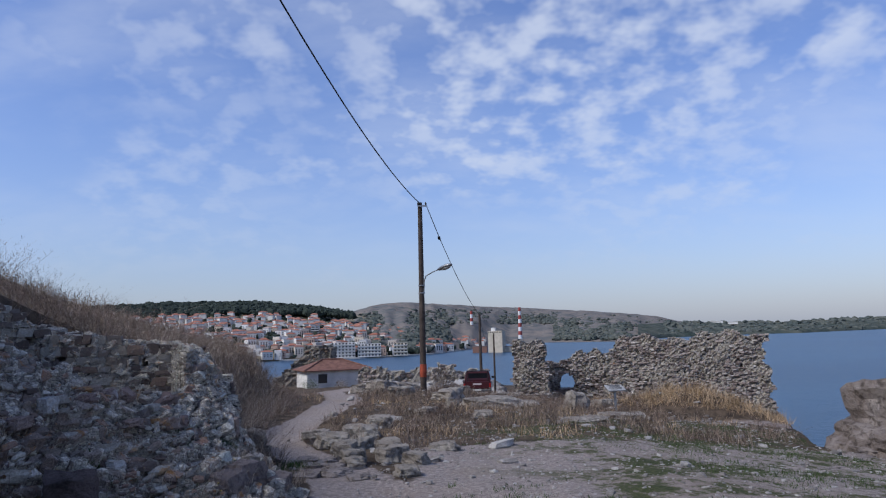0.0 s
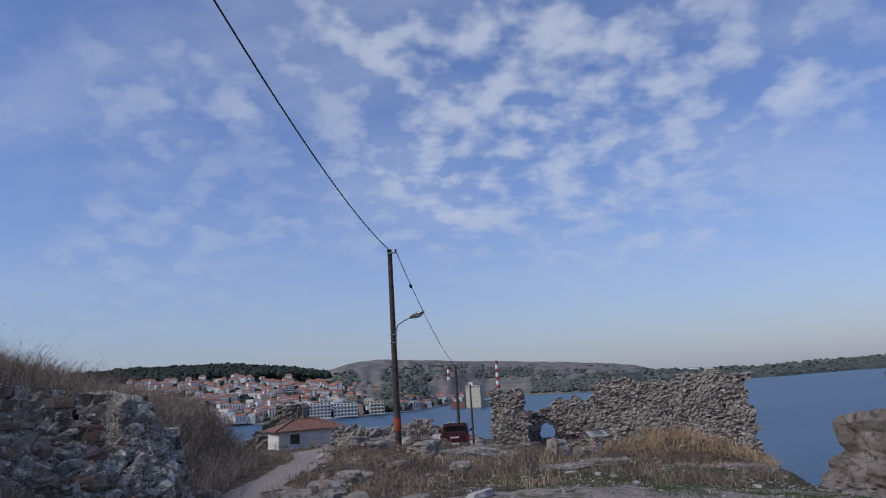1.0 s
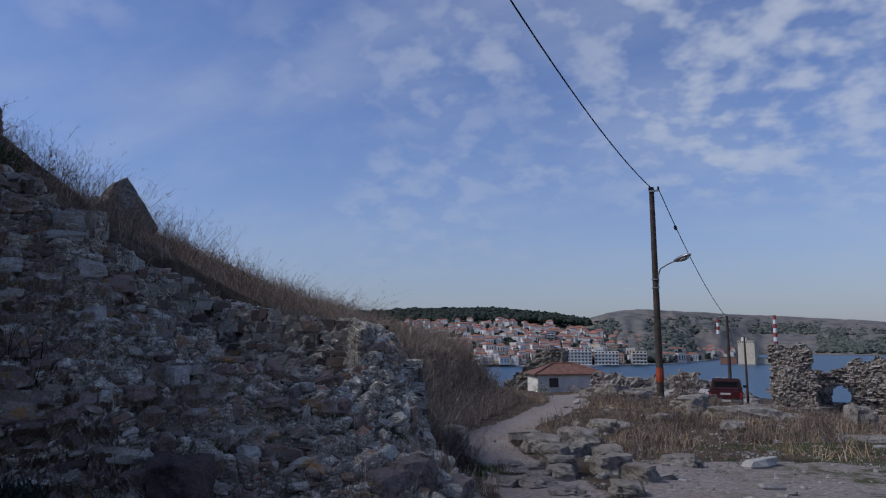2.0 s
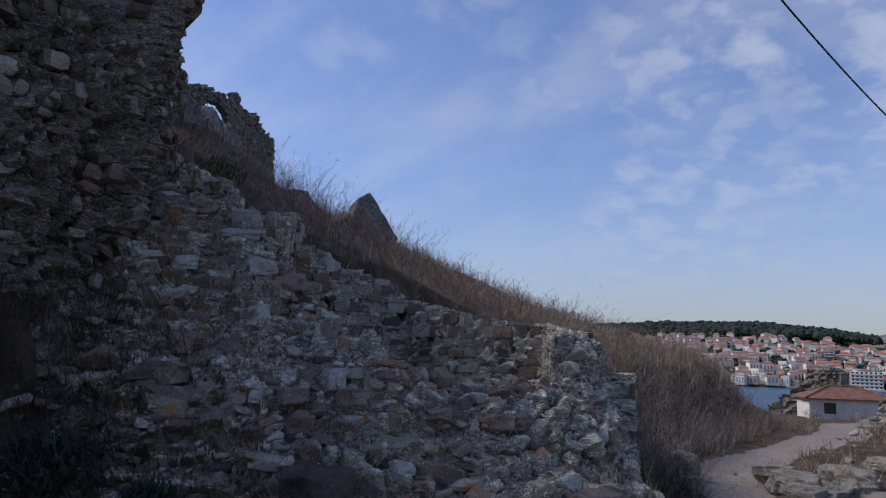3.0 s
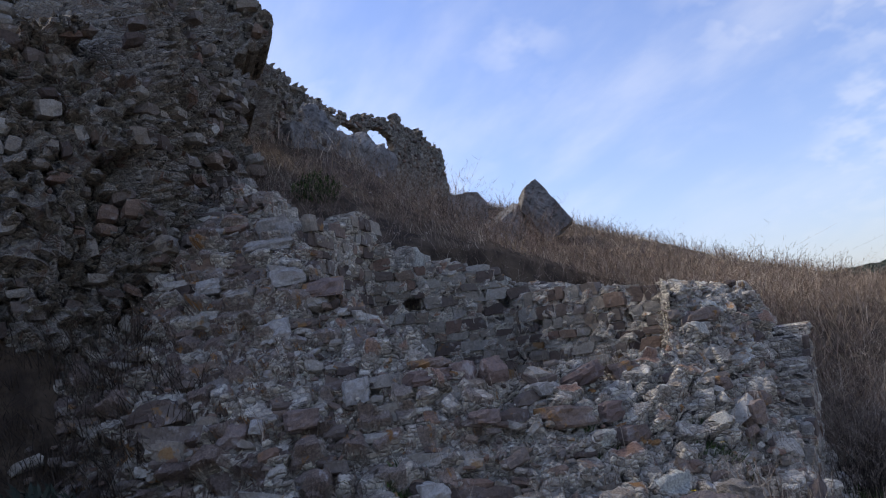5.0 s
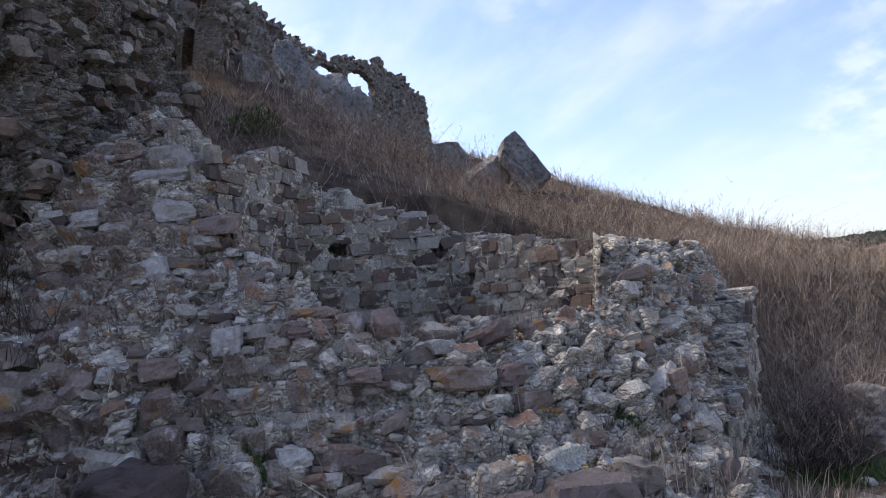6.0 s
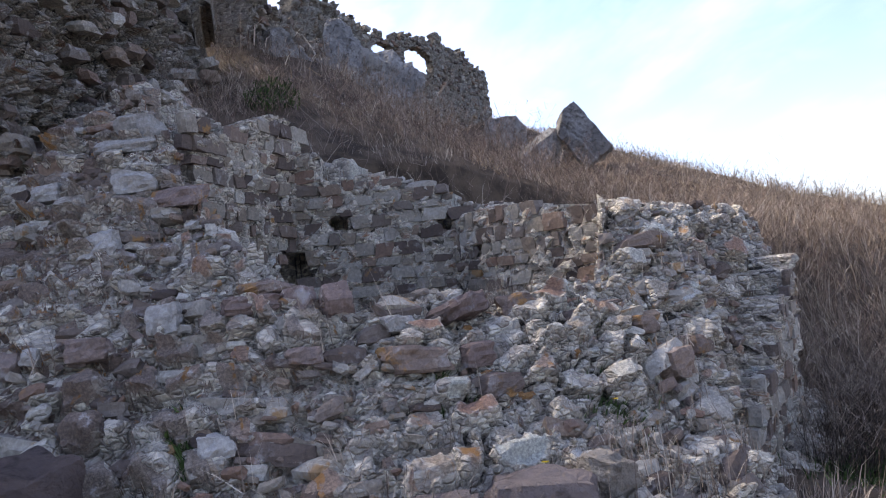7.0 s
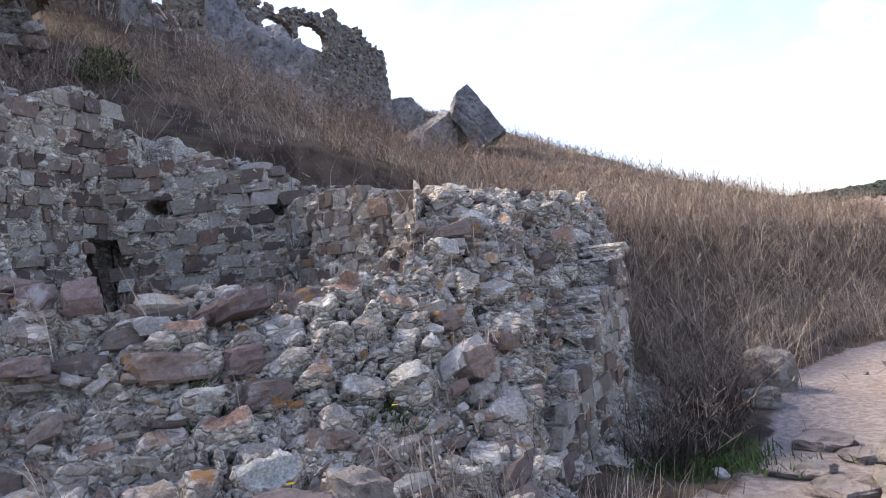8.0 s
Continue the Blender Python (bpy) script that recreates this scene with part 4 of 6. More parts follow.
ruin_wall("spur_wall", "shade-toned sloping stump of wall behind the tower", (-11.3, 8.7, 0), (-14.6, 12.1, 0), 1.0, 5.4, 3.6, 0.085, spur_keep, 85,
          (0.12, 0.22), (0.14, 0.36), STONE_SHADE, RUBBLE_SHADE, Vector((0, 0, 0)), 0.14, 0.2, 0, "ruin", False, None, 0.2, 0.4)


def angular_rock(name, at, size, turn, label, seed, cuts=6):
    """A rock split along flat planes."""
    rng = np.random.RandomState(seed)
    bm = bmesh.new()
    bmesh.ops.create_cube(bm, size=1.0)
    bmesh.ops.subdivide_edges(bm, edges=bm.edges[:], cuts=15, use_grid_fill=True)
    tip = Euler(rng.uniform(-0.55, 0.55, 3)).to_matrix()
    for v in bm.verts:
        v.co = tip @ v.co
    for _ in range(cuts):
        n = Vector(rng.normal(0, 1, 3)).normalized()
        n.z = abs(n.z) * 0.7 + 0.05
        n.normalize()
        d = rng.uniform(0.34, 0.5)
        for v in bm.verts:
            e = v.co.dot(n) - d
            if e > 0:
                v.co -= n * e
    off = Vector(rng.uniform(0, 40, 3))
    for v in bm.verts:
        v.co += v.co.normalized() * (0.09 * noise.fractal(v.co * 4 + off, 0.8, 2.1, 6) - 0.03 * max(0, math.sin(v.co.dot(tip @ Vector((9, 5, 14))) + off.x)) ** 6)
        v.co = Vector((v.co.x * size[0], v.co.y * size[1], (v.co.z + 0.25) * size[2]))
    ob = part(name, bm, ROCK_GREY)
    ob.matrix_world = pose(*at, 0, 0, turn)
    return tagged(ob, label, "rock")


for at, size, turn, seed, what in (
        ((-11.6, 9.7, 5.5), (1.7, 1.5, 2.4), 20, 3, "large grey rock outcrop under the tower"),
        ((-12.3, 11.1, 5.6), (1.8, 1.5, 1.9), 50, 14, "grey rock outcrop among dry grass"),
        ((-23.6, 15.7, 8.9), (2.3, 2.3, 4.9), 15, 5, "tall grey rock outcrop beside the arcade wall"),
        ((-22.9, 17.1, 8.6), (2.2, 2.0, 3.2), 70, 6, "grey rock outcrop below the arcade wall"),
        ((-9.3, 9.9, 4.55), (1.4, 1.2, 0.9), 12, 10, "flat grey rock half buried in dry grass")):
    angular_rock("rock_outcrop", at, size, turn, what, seed)


def split_boulder(at, size, turn, lean, label, seed):
    """A block broken off along its joints: flat faces, chipped corners, one deep crack."""
    rng = np.random.RandomState(seed)
    bm = bmesh.new()
    bmesh.ops.create_cube(bm, size=1.0)
    bmesh.ops.subdivide_edges(bm, edges=bm.edges[:], cuts=13, use_grid_fill=True)
    off = Vector(rng.uniform(0, 40, 3))
    corner = [(Vector(rng.normal(0, 1, 3)).normalized(), rng.uniform(0.47, 0.58)) for _ in range(6)]
    for v in bm.verts:
        c = v.co.copy()
        for n, d in corner:
            e = c.dot(n) - d
            if e > 0:
                c -= n * e
        c += c.normalized() * 0.05 * noise.fractal(c * 3.5 + off, 0.8, 2.1, 5)
        crack = math.exp(-((c.x + 0.12 + 0.08 * math.sin(c.z * 5)) / 0.035) ** 2)
        c.y *= 1 - 0.10 * crack
        v.co = Vector((c.x * size[0], c.y * size[1], c.z * size[2]))
    ob = part("boulder", bm, ROCK_GREY)
    ob.matrix_world = pose(*at) @ pose(0, 0, 0, 0, 0, turn) @ pose(0, 0, 0, 0, lean, 0)
    return tagged(ob, label, "rock")


split_boulder((-21.02, 24.75, 7.85), (1.3, 1.4, 2.4), 50, -33, "angular grey boulder tilted on the hill", 7)
split_boulder((-22.3, 23.75, 7.35), (2.2, 1.5, 1.5), 50, -27, "grey boulder leaning against a larger one", 8)
split_boulder((-26.75, 25.0, 9.1), (1.9, 1.5, 2.0), 52, 4, "flat-topped grey boulder in the grass", 9)

# ---- ruins beyond the yard ----


def sea_wall_keep(s, h):
    top = 4.4 + 0.12 * math.sin(s * 1.7) + 0.10 * math.sin(s * 5.3) + 0.02 * s - 1.4 * max(0, 0.35 - s)
    end = 6.35 + 0.12 * math.sin(h * 3) + 0.10 * math.sin(h * 9) + 0.30 * max(0, 2.4 - h)
    return h < top and s < end


ruin_wall("sea_wall", "thick broken rubble-stone wall with dry grass at its foot", (8.8, 31.9, 0), (15.3, 29.7, 0), 1.6, -2.2, 5.0, 0.075, sea_wall_keep, 91,
          (0.06, 0.11), (0.09, 0.24), STONE_FAR, RUBBLE_FAR, Vector((0, 0, 0)), 0.07, 0.07, 0, "ruin", True, None, 0.1, 0.5, SLABS)


def arch_keep(s, h):
    top = np.interp(s, [0, 0.6, 1.2, 1.6, 3.0, 3.6, 4.4, 5.2], [1.9, 2.1, 2.0, 2.5, 2.7, 2.5, 2.75, 2.8]) + 0.12 * math.sin(s * 7)
    return h < top and not (abs(s - 1.25) < 0.42 and h < 0.85 + 0.55 * math.sqrt(max(0, 1 - ((s - 1.25) / 0.42) ** 2)) and h > 0.55)


ruin_wall("arched_wall", "low ruined stone wall with a small arched gap", (6.8, 40.4, 0), (11.2, 39.3, 0), 0.9, -1.2, 3.1, 0.08, arch_keep, 93,
          (0.07, 0.14), (0.12, 0.34), STONE_FAR, RUBBLE_FAR, Vector((0, 0, 0)), 0.12, 0.14, 0, "ruin", False, None, 0.1, 0.5, SLABS)


def pier_keep(s, h):
    return 0.10 * math.sin(h * 4) < s < 1.95 - 0.16 * max(0, h - 1.2) + 0.10 * math.sin(h * 5 + 1) and h < 3.02 + 0.1 * math.sin(s * 6)


ruin_wall("stone_pier", "freestanding stump of rubble-stone pier", (4.85, 38.7, 0), (6.75, 38.3, 0), 1.3, -0.95, 3.3, 0.075, pier_keep, 95,
          (0.07, 0.14), (0.12, 0.32), STONE_FAR, RUBBLE_FAR, Vector((0, 0, 0)), 0.12, 0.14, 0, "ruin", False, None, 0.1, 0.5, SLABS)


def far_tower_keep(s, h):
    top = np.interp(s, [0, 1.6, 3.2, 3.4, 6.6], [1.6, 2.7, 4.0, 5.0, 5.0]) + 0.15 * math.sin(s * 6)
    return h < top


ruin_wall("ruined_tower", "shade-toned stump of ruined tower behind the small house", (-16.4, 73.2, 0), (-10.4, 72.9, 0), 3.0, -3.4, 5.8, 0.25, far_tower_keep, 97,
          (0.2, 0.35), (0.25, 0.6), STONE_SHADE, RUBBLE_SHADE, Vector((0, 0, 0)), 0.2, 0.3, 0, "ruin")


def low_wall_keep(s, h):
    return h < 2.2 - 0.03 * s + 0.12 * math.sin(s * 1.3) + 0.1 * math.sin(s * 4.1) + (0.5 if 6.8 < s < 8.2 else 0)


ruin_wall("low_wall", "long low rubble-stone wall above the sea", (-6.3, 60.6, 0), (4.8, 60.8, 0), 1.2, -2.5, 2.8, 0.2, low_wall_keep, 99,
          (0.18, 0.3), (0.22, 0.5), STONE_FAR, RUBBLE_FAR, Vector((0, 0, 0)), 0.16, 0.28, 0, "wall")


def build_rubble_bank():
    rng = np.random.RandomState(77)
    n = 1500
    x, y = rng.uniform(-6.5, 5.2, n), rng.uniform(44, 61, n)
    ok = (np.abs(x - np.interp(y, PATH_LINE[:, 1], PATH_LINE[:, 0])) > 1.3) & ~((np.abs(x - 3.0) < 1.6) & (np.abs(y - 42.5) < 4.0)) & (fbm(x * 0.4, y * 0.4, 12) > -0.15)
    x, y = x[ok], y[ok]
    s = rng.gamma(3, 0.10, len(x)) + 0.1
    size = np.stack([s * rng.uniform(1, 1.7, len(x)), s, s * rng.uniform(0.5, 0.9, len(x))], 1)
    p = np.stack([x, y, ground_z(x, y) + s * 0.12], 1)
    turns = frames_from(rng.normal(0, 0.2, (len(x), 3)) + np.array([0, 0, 1.0]), rng.uniform(0, 6, len(x)))
    tagged(joined_stones("loose_stones", p, turns, size, PALE_ISLAND), "bank of loose pale rubble below the low wall", "rubble")


PALE_ISLAND = stone_material("pale_loose_stone", True, 1.15, 0.0, [(0.0, (0.17, 0.155, 0.14)), (0.5, (0.30, 0.28, 0.26)), (1.0, (0.47, 0.45, 0.42))])
build_rubble_bank()

# ---- rocks in the yard and beside the path ----


def lay(x, y, dz=0.0):
    return (x, y, float(ground_z(x, y)) + dz)


ROCKS = [
    (-1.30, 13.5, (0.6, 0.5, 0.42), 15), (-0.95, 12.75, (0.45, 0.4, 0.32), 40), (-0.95, 15.2, (0.8, 0.6, 0.4), 10), (-2.85, 13.6, (0.36, 0.42, 0.5), 5), (-2.55, 12.9, (0.3, 0.26, 0.2), 50), (-1.75, 14.4, (0.6, 0.45, 0.36), 12), (-0.55, 10.95, (0.3, 0.26, 0.2), 15), (-0.85, 12.1, (0.45, 0.4, 0.35), 80), (-0.6, 11.2, (0.4, 0.3, 0.3), 20), 
    (0.0, 11.6, (0.5, 0.45, 0.35), 30), (0.45, 10.9, (0.4, 0.35, 0.28), 70), (0.35, 9.9, (0.35, 0.3, 0.2), 20), (-0.1, 12.3, (0.45, 0.4, 0.3), 110), (-0.75, 13.2, (0.5, 0.35, 0.3), 60)]
YARD_ROCKS = [
    (0.9, 12.6, (0.5, 0.4, 0.22), 0), (2.6, 24.5, (2.0, 1.2, 0.55), 20), (1.1, 27.5, (1.2, 0.9, 0.6), 60), (3.9, 27.0, (1.3, 0.9, 0.35), 0), (5.6, 24.5, (0.8, 0.6, 0.9), 35),
    (6.3, 21.0, (1.4, 0.8, 0.25), 10), (4.6, 18.4, (1.2, 0.7, 0.15), 15), (-0.9, 30.5, (1.1, 0.8, 0.5), 15), (-2.0, 33.0, (1.5, 1.0, 0.8), 70), (1.6, 33.5, (1.0, 0.8, 0.45), 40),
    (4.0, 34.5, (1.4, 0.8, 0.35), 10), (6.0, 35.5, (1.3, 0.8, 0.5), 25), (5.2, 37.0, (1.2, 0.9, 0.35), 80), (-1.2, 38.5, (1.3, 1.0, 0.8), 30), (7.6, 29.2, (1.0, 0.7, 0.4), 30),
    (-3.2, 35.5, (1.1, 0.8, 0.7), 0), (0.4, 21.0, (0.6, 0.5, 0.3), 50), (2.0, 19.3, (0.5, 0.4, 0.25), 10), (-0.8, 18.0, (0.6, 0.45, 0.35), 10), (1.2, 23.0, (0.4, 0.4, 0.5), 10)]
for i, (x, y, size, turn) in enumerate(ROCKS + YARD_ROCKS):
    single_rock("rock", lay(x, y), size, turn, ROCK, "pale layered limestone rock bedded in dry ground", 100 + i, 3, 0.03, 0.3, "rocks on the ground")

TRODDEN = rock_material("trodden_path_stone", (0.36, 0.315, 0.29), (0.23, 0.195, 0.178))
for i, (x, y, size, turn) in enumerate(((-1.25, 11.1, (0.4, 0.3, 0.08), 20), (-0.85, 10.9, (0.4, 0.3, 0.08), 70), (-1.5, 11.9, (0.36, 0.3, 0.12), 10), (-0.75, 10.3, (0.4, 0.35, 0.10), 40), (-1.1, 11.7, (0.3, 0.24, 0.12), 60), (-0.35, 9.9, (0.35, 0.3, 0.10), 10), (-1.2, 10.2, (0.4, 0.3, 0.08), 0))):
    single_rock("path_stone", lay(x, y), size, turn, TRODDEN, "flat pinkish stone trodden into the path", 180 + i, 3, 0.0, 0.78, "stones in the path")

CLIFF = rock_material("brownish_cliff_stone", (0.34, 0.295, 0.265), (0.18, 0.145, 0.125))
for i, (at, size, turn) in enumerate((
        ((15.9, 16.8, -1.4), (7.0, 4.6, 5.2), 10), ((13.0, 16.6, -1.0), (4.2, 2.8, 3.0), 35), ((11.6, 16.4, -0.8), (2.6, 2.0, 1.6), 20), ((17.0, 14.4, -0.9), (5.2, 4.0, 4.2), 10), ((10.8, 16.1, -0.5), (1.0, 1.0, 0.5), 5))):
    single_rock("cliff_rock", at, size, turn, CLIFF, "pale rugged cliff rock with brown grass on it", 140 + i, 4, 0.02, 0.3, "rocks at the cliff")

for i, (x, y, size, turn) in enumerate((
        (-1.50, 7.90, (0.46, 0.34, 0.34), 60), (-1.54, 8.30, (0.24, 0.22, 0.24), 10), (-1.55, 7.45, (0.36, 0.30, 0.26), 70), (-1.18, 7.42, (0.28, 0.2, 0.2), 15),
        (-2.55, 5.95, (0.45, 0.36, 0.48), 25), (-1.25, 8.45, (0.45, 0.30, 0.2), 80))):
    z = max(float(ground_z(x, y)), float(rubble_z(x, y, False)))
    single_rock("fallen_stone", (x, y, z), size, turn, PINK if i in (0, 2, 5) else PINK_DARK if i == 4 else ROCK, "fallen squared stone resting at the foot of the ruin", 160 + i, 3, 0.0, 0.22, "fallen stones")

# ---- poles, cable, house, car, sign ----


def utility_pole(name, at, height, radius, label, painted=0.0):
    root = thing(name, label, "pole", at=at)
    bm = bmesh.new()
    tube(bm, [(0, 0, -0.3), (0, 0, height * 0.5), (0, 0, height)], [radius, radius * 0.85, radius * 0.68], 12)
    part("shaft", bm, WOOD, root)
    if painted:
        bm = bmesh.new()
        tube(bm, [(0, 0, -0.25), (0, 0, painted * 0.6), (0.01, 0, painted)], [radius + 0.02, radius + 0.012, radius + 0.006], 12)
        part("painted_base", bm, ORANGE, root, "orange-red painted foot of the pole")
    return root


main_pole = utility_pole("utility_pole", (0, 32, 0), 8.8, 0.15, "tall dark wooden utility pole with orange-red painted foot", 1.25)


def build_pole_gear():
    bm = bmesh.new()
    box(bm, (0.42, 0.05, 0.07), pose(0.1, -0.12, 8.62))
    part("bracket", bm, METAL, main_pole)
    for dx in (-0.08, 0.28):
        bm = bmesh.new()
        tube(bm, [(dx, -0.12, 8.65), (dx, -0.12, 8.72), (dx, -0.12, 8.80)], [0.03, 0.05, 0.025], 8)
        part("insulator", bm, BLACK, main_pole)
    bm = bmesh.new()
    arm = [(0.10, -0.05, 4.35), (0.13, -0.10, 5.05), (0.22, -0.2, 5.30), (0.55, -0.55, 5.45), (0.95, -0.95, 5.58)]
    tube(bm, arm, 0.028, 8)
    part("lamp_arm", bm, METAL, main_pole)
    for z in (4.5, 4.85):
        bm = bmesh.new()
        tube(bm, [(0, 0, z), (0, 0, z + 0.05)], 0.16, 12)
        part("clamp", bm, METAL, main_pole)
    lamp = thing("street_lamp", "grey street-lamp head on a curved arm", "street lamp", at=(1.1, 30.9, 5.62))
    bm = bmesh.new()
    bmesh.ops.create_uvsphere(bm, u_segments=16, v_segments=10, radius=0.5, matrix=pose(0, 0, 0, 0, -12, -45) @ Matrix.Diagonal((0.95, 0.34, 0.20, 1)))
    part("housing", bm, METAL, lamp, smooth=True)
    bm = bmesh.new()
    bmesh.ops.create_uvsphere(bm, u_segments=14, v_segments=8, radius=0.5, matrix=pose(0.05, -0.05, -0.05, 0, -12, -45) @ Matrix.Diagonal((0.6, 0.26, 0.16, 1)))
    part("bowl", bm, plain("lamp_bowl", (0.5, 0.5, 0.47), 0.3), lamp, smooth=True)


build_pole_gear()
utility_pole("utility_pole", (4.0, 57, -1.6), 5.75, 0.13, "distant dark wooden utility pole")
utility_pole("utility_pole", (4.2, 44.6, -1.25), 3.8, 0.07, "thin dark pole beside the parked car")


def cable(name, a, b, sag, radius, label):
    a, b = Vector(a), Vector(b)
    pts = []
    for i in range(41):
        u = i / 40
        p = a.lerp(b, u)
        p.z -= 4 * sag * u * (1 - u)
        pts.append(p)
    bm = bmesh.new()
    tube(bm, pts, radius, 6)
    return tagged(part(name, bm, BLACK, smooth=True), label, "cable")


cable("cable", (0, 31.86, 8.75), (-5.65, -14, 16.83), 2.48, 0.022, "black twisted overhead power cable")
cable("cable", (0.28, 31.9, 8.72), (4.0, 57, 4.05), 0.55, 0.020, "black overhead power cable sloping to the next pole")
cable("cable", (4.0, 57, 4.05), (6.5, 88, 1.2), 0.5, 0.018, "black overhead power cable running downhill")
bm = bmesh.new()
tube(bm, [(0, 0, -0.16), (0, 0, -0.08), (0, 0, 0.08), (0, 0, 0.16)], [0.03, 0.075, 0.075, 0.03], 8)
splice = part("cable_splice", bm, BLACK)
splice.matrix_world = pose(0.87, 35.9, 7.62, 62, 0, -8)
tagged(splice, "dark splice box clamped on the cable", "splice")

PLASTER = plain("white_plaster", (0.62, 0.60, 0.56), 0.9, 0.12, 1.5)
ROOF_TILE = plain("old_terracotta", (0.17, 0.085, 0.062), 0.85, 0.3, 2.5)


def small_house():
    root = thing("house", "small white plastered house with hipped terracotta roof", "house", at=(-9.4, 65.2, -2.6), turn=24)
    w, d, h = 5.6, 4.2, 2.1
    bm = bmesh.new()
    box(bm, (w, d, h), pose(0, 0, h / 2), 0.02)
    part("wall", bm, PLASTER, root)
    bm = bmesh.new()
    ov = 0.32
    lo = [bm.verts.new(v) for v in ((-w / 2 - ov, -d / 2 - ov, h), (w / 2 + ov, -d / 2 - ov, h), (w / 2 + ov, d / 2 + ov, h), (-w / 2 - ov, d / 2 + ov, h))]
    up = [bm.verts.new((v.co.x, v.co.y, h + 0.09)) for v in lo]
    ridge = [bm.verts.new((-0.9, 0, h + 0.95)), bm.verts.new((0.9, 0, h + 0.95))]
    bm.faces.new(lo[::-1])
    for i in range(4):
        bm.faces.new((lo[i], lo[(i + 1) % 4], up[(i + 1) % 4], up[i]))
    bm.faces.new((up[0], up[1], ridge[1], ridge[0]))
    bm.faces.new((up[1], up[2], ridge[1]))
    bm.faces.new((up[2], up[3], ridge[0], ridge[1]))
    bm.faces.new((up[3], up[0], ridge[0]))
    roof = part("roof", bm, ROOF_TILE, root)
    for a, b in (((-0.9, 0, h + 0.97), (0.9, 0, h + 0.97)), ((0.9, 0, h + 0.97), (w / 2 + ov, -d / 2 - ov, h + 0.1)), ((0.9, 0, h + 0.97), (w / 2 + ov, d / 2 + ov, h + 0.1)), ((-0.9, 0, h + 0.97), (-w / 2 - ov, -d / 2 - ov, h + 0.1))):
        bm = bmesh.new()
        tube(bm, [a, b], 0.09, 6)
        part("ridge_tile", bm, ROOF_TILE, roof)
    for x, z, ww, hh in ((-1.4, 1.45, 0.8, 0.8),):
        bm = bmesh.new()
        box(bm, (ww, 0.08, hh), pose(x, -d / 2 - 0.01, z))
        win = part("window", bm, GLASS, root)
        bm = bmesh.new()
        box(bm, (ww + 0.16, 0.12, 0.06), pose(x, -d / 2 - 0.03, z - hh / 2 - 0.03))
        part("sill", bm, PLASTER, win)
    bm = bmesh.new()
    box(bm, (0.08, 0.6, 1.3), pose(w / 2 + 0.01, -0.4, 1.15))
    part("window", bm, GLASS, root)
    return root


small_house()


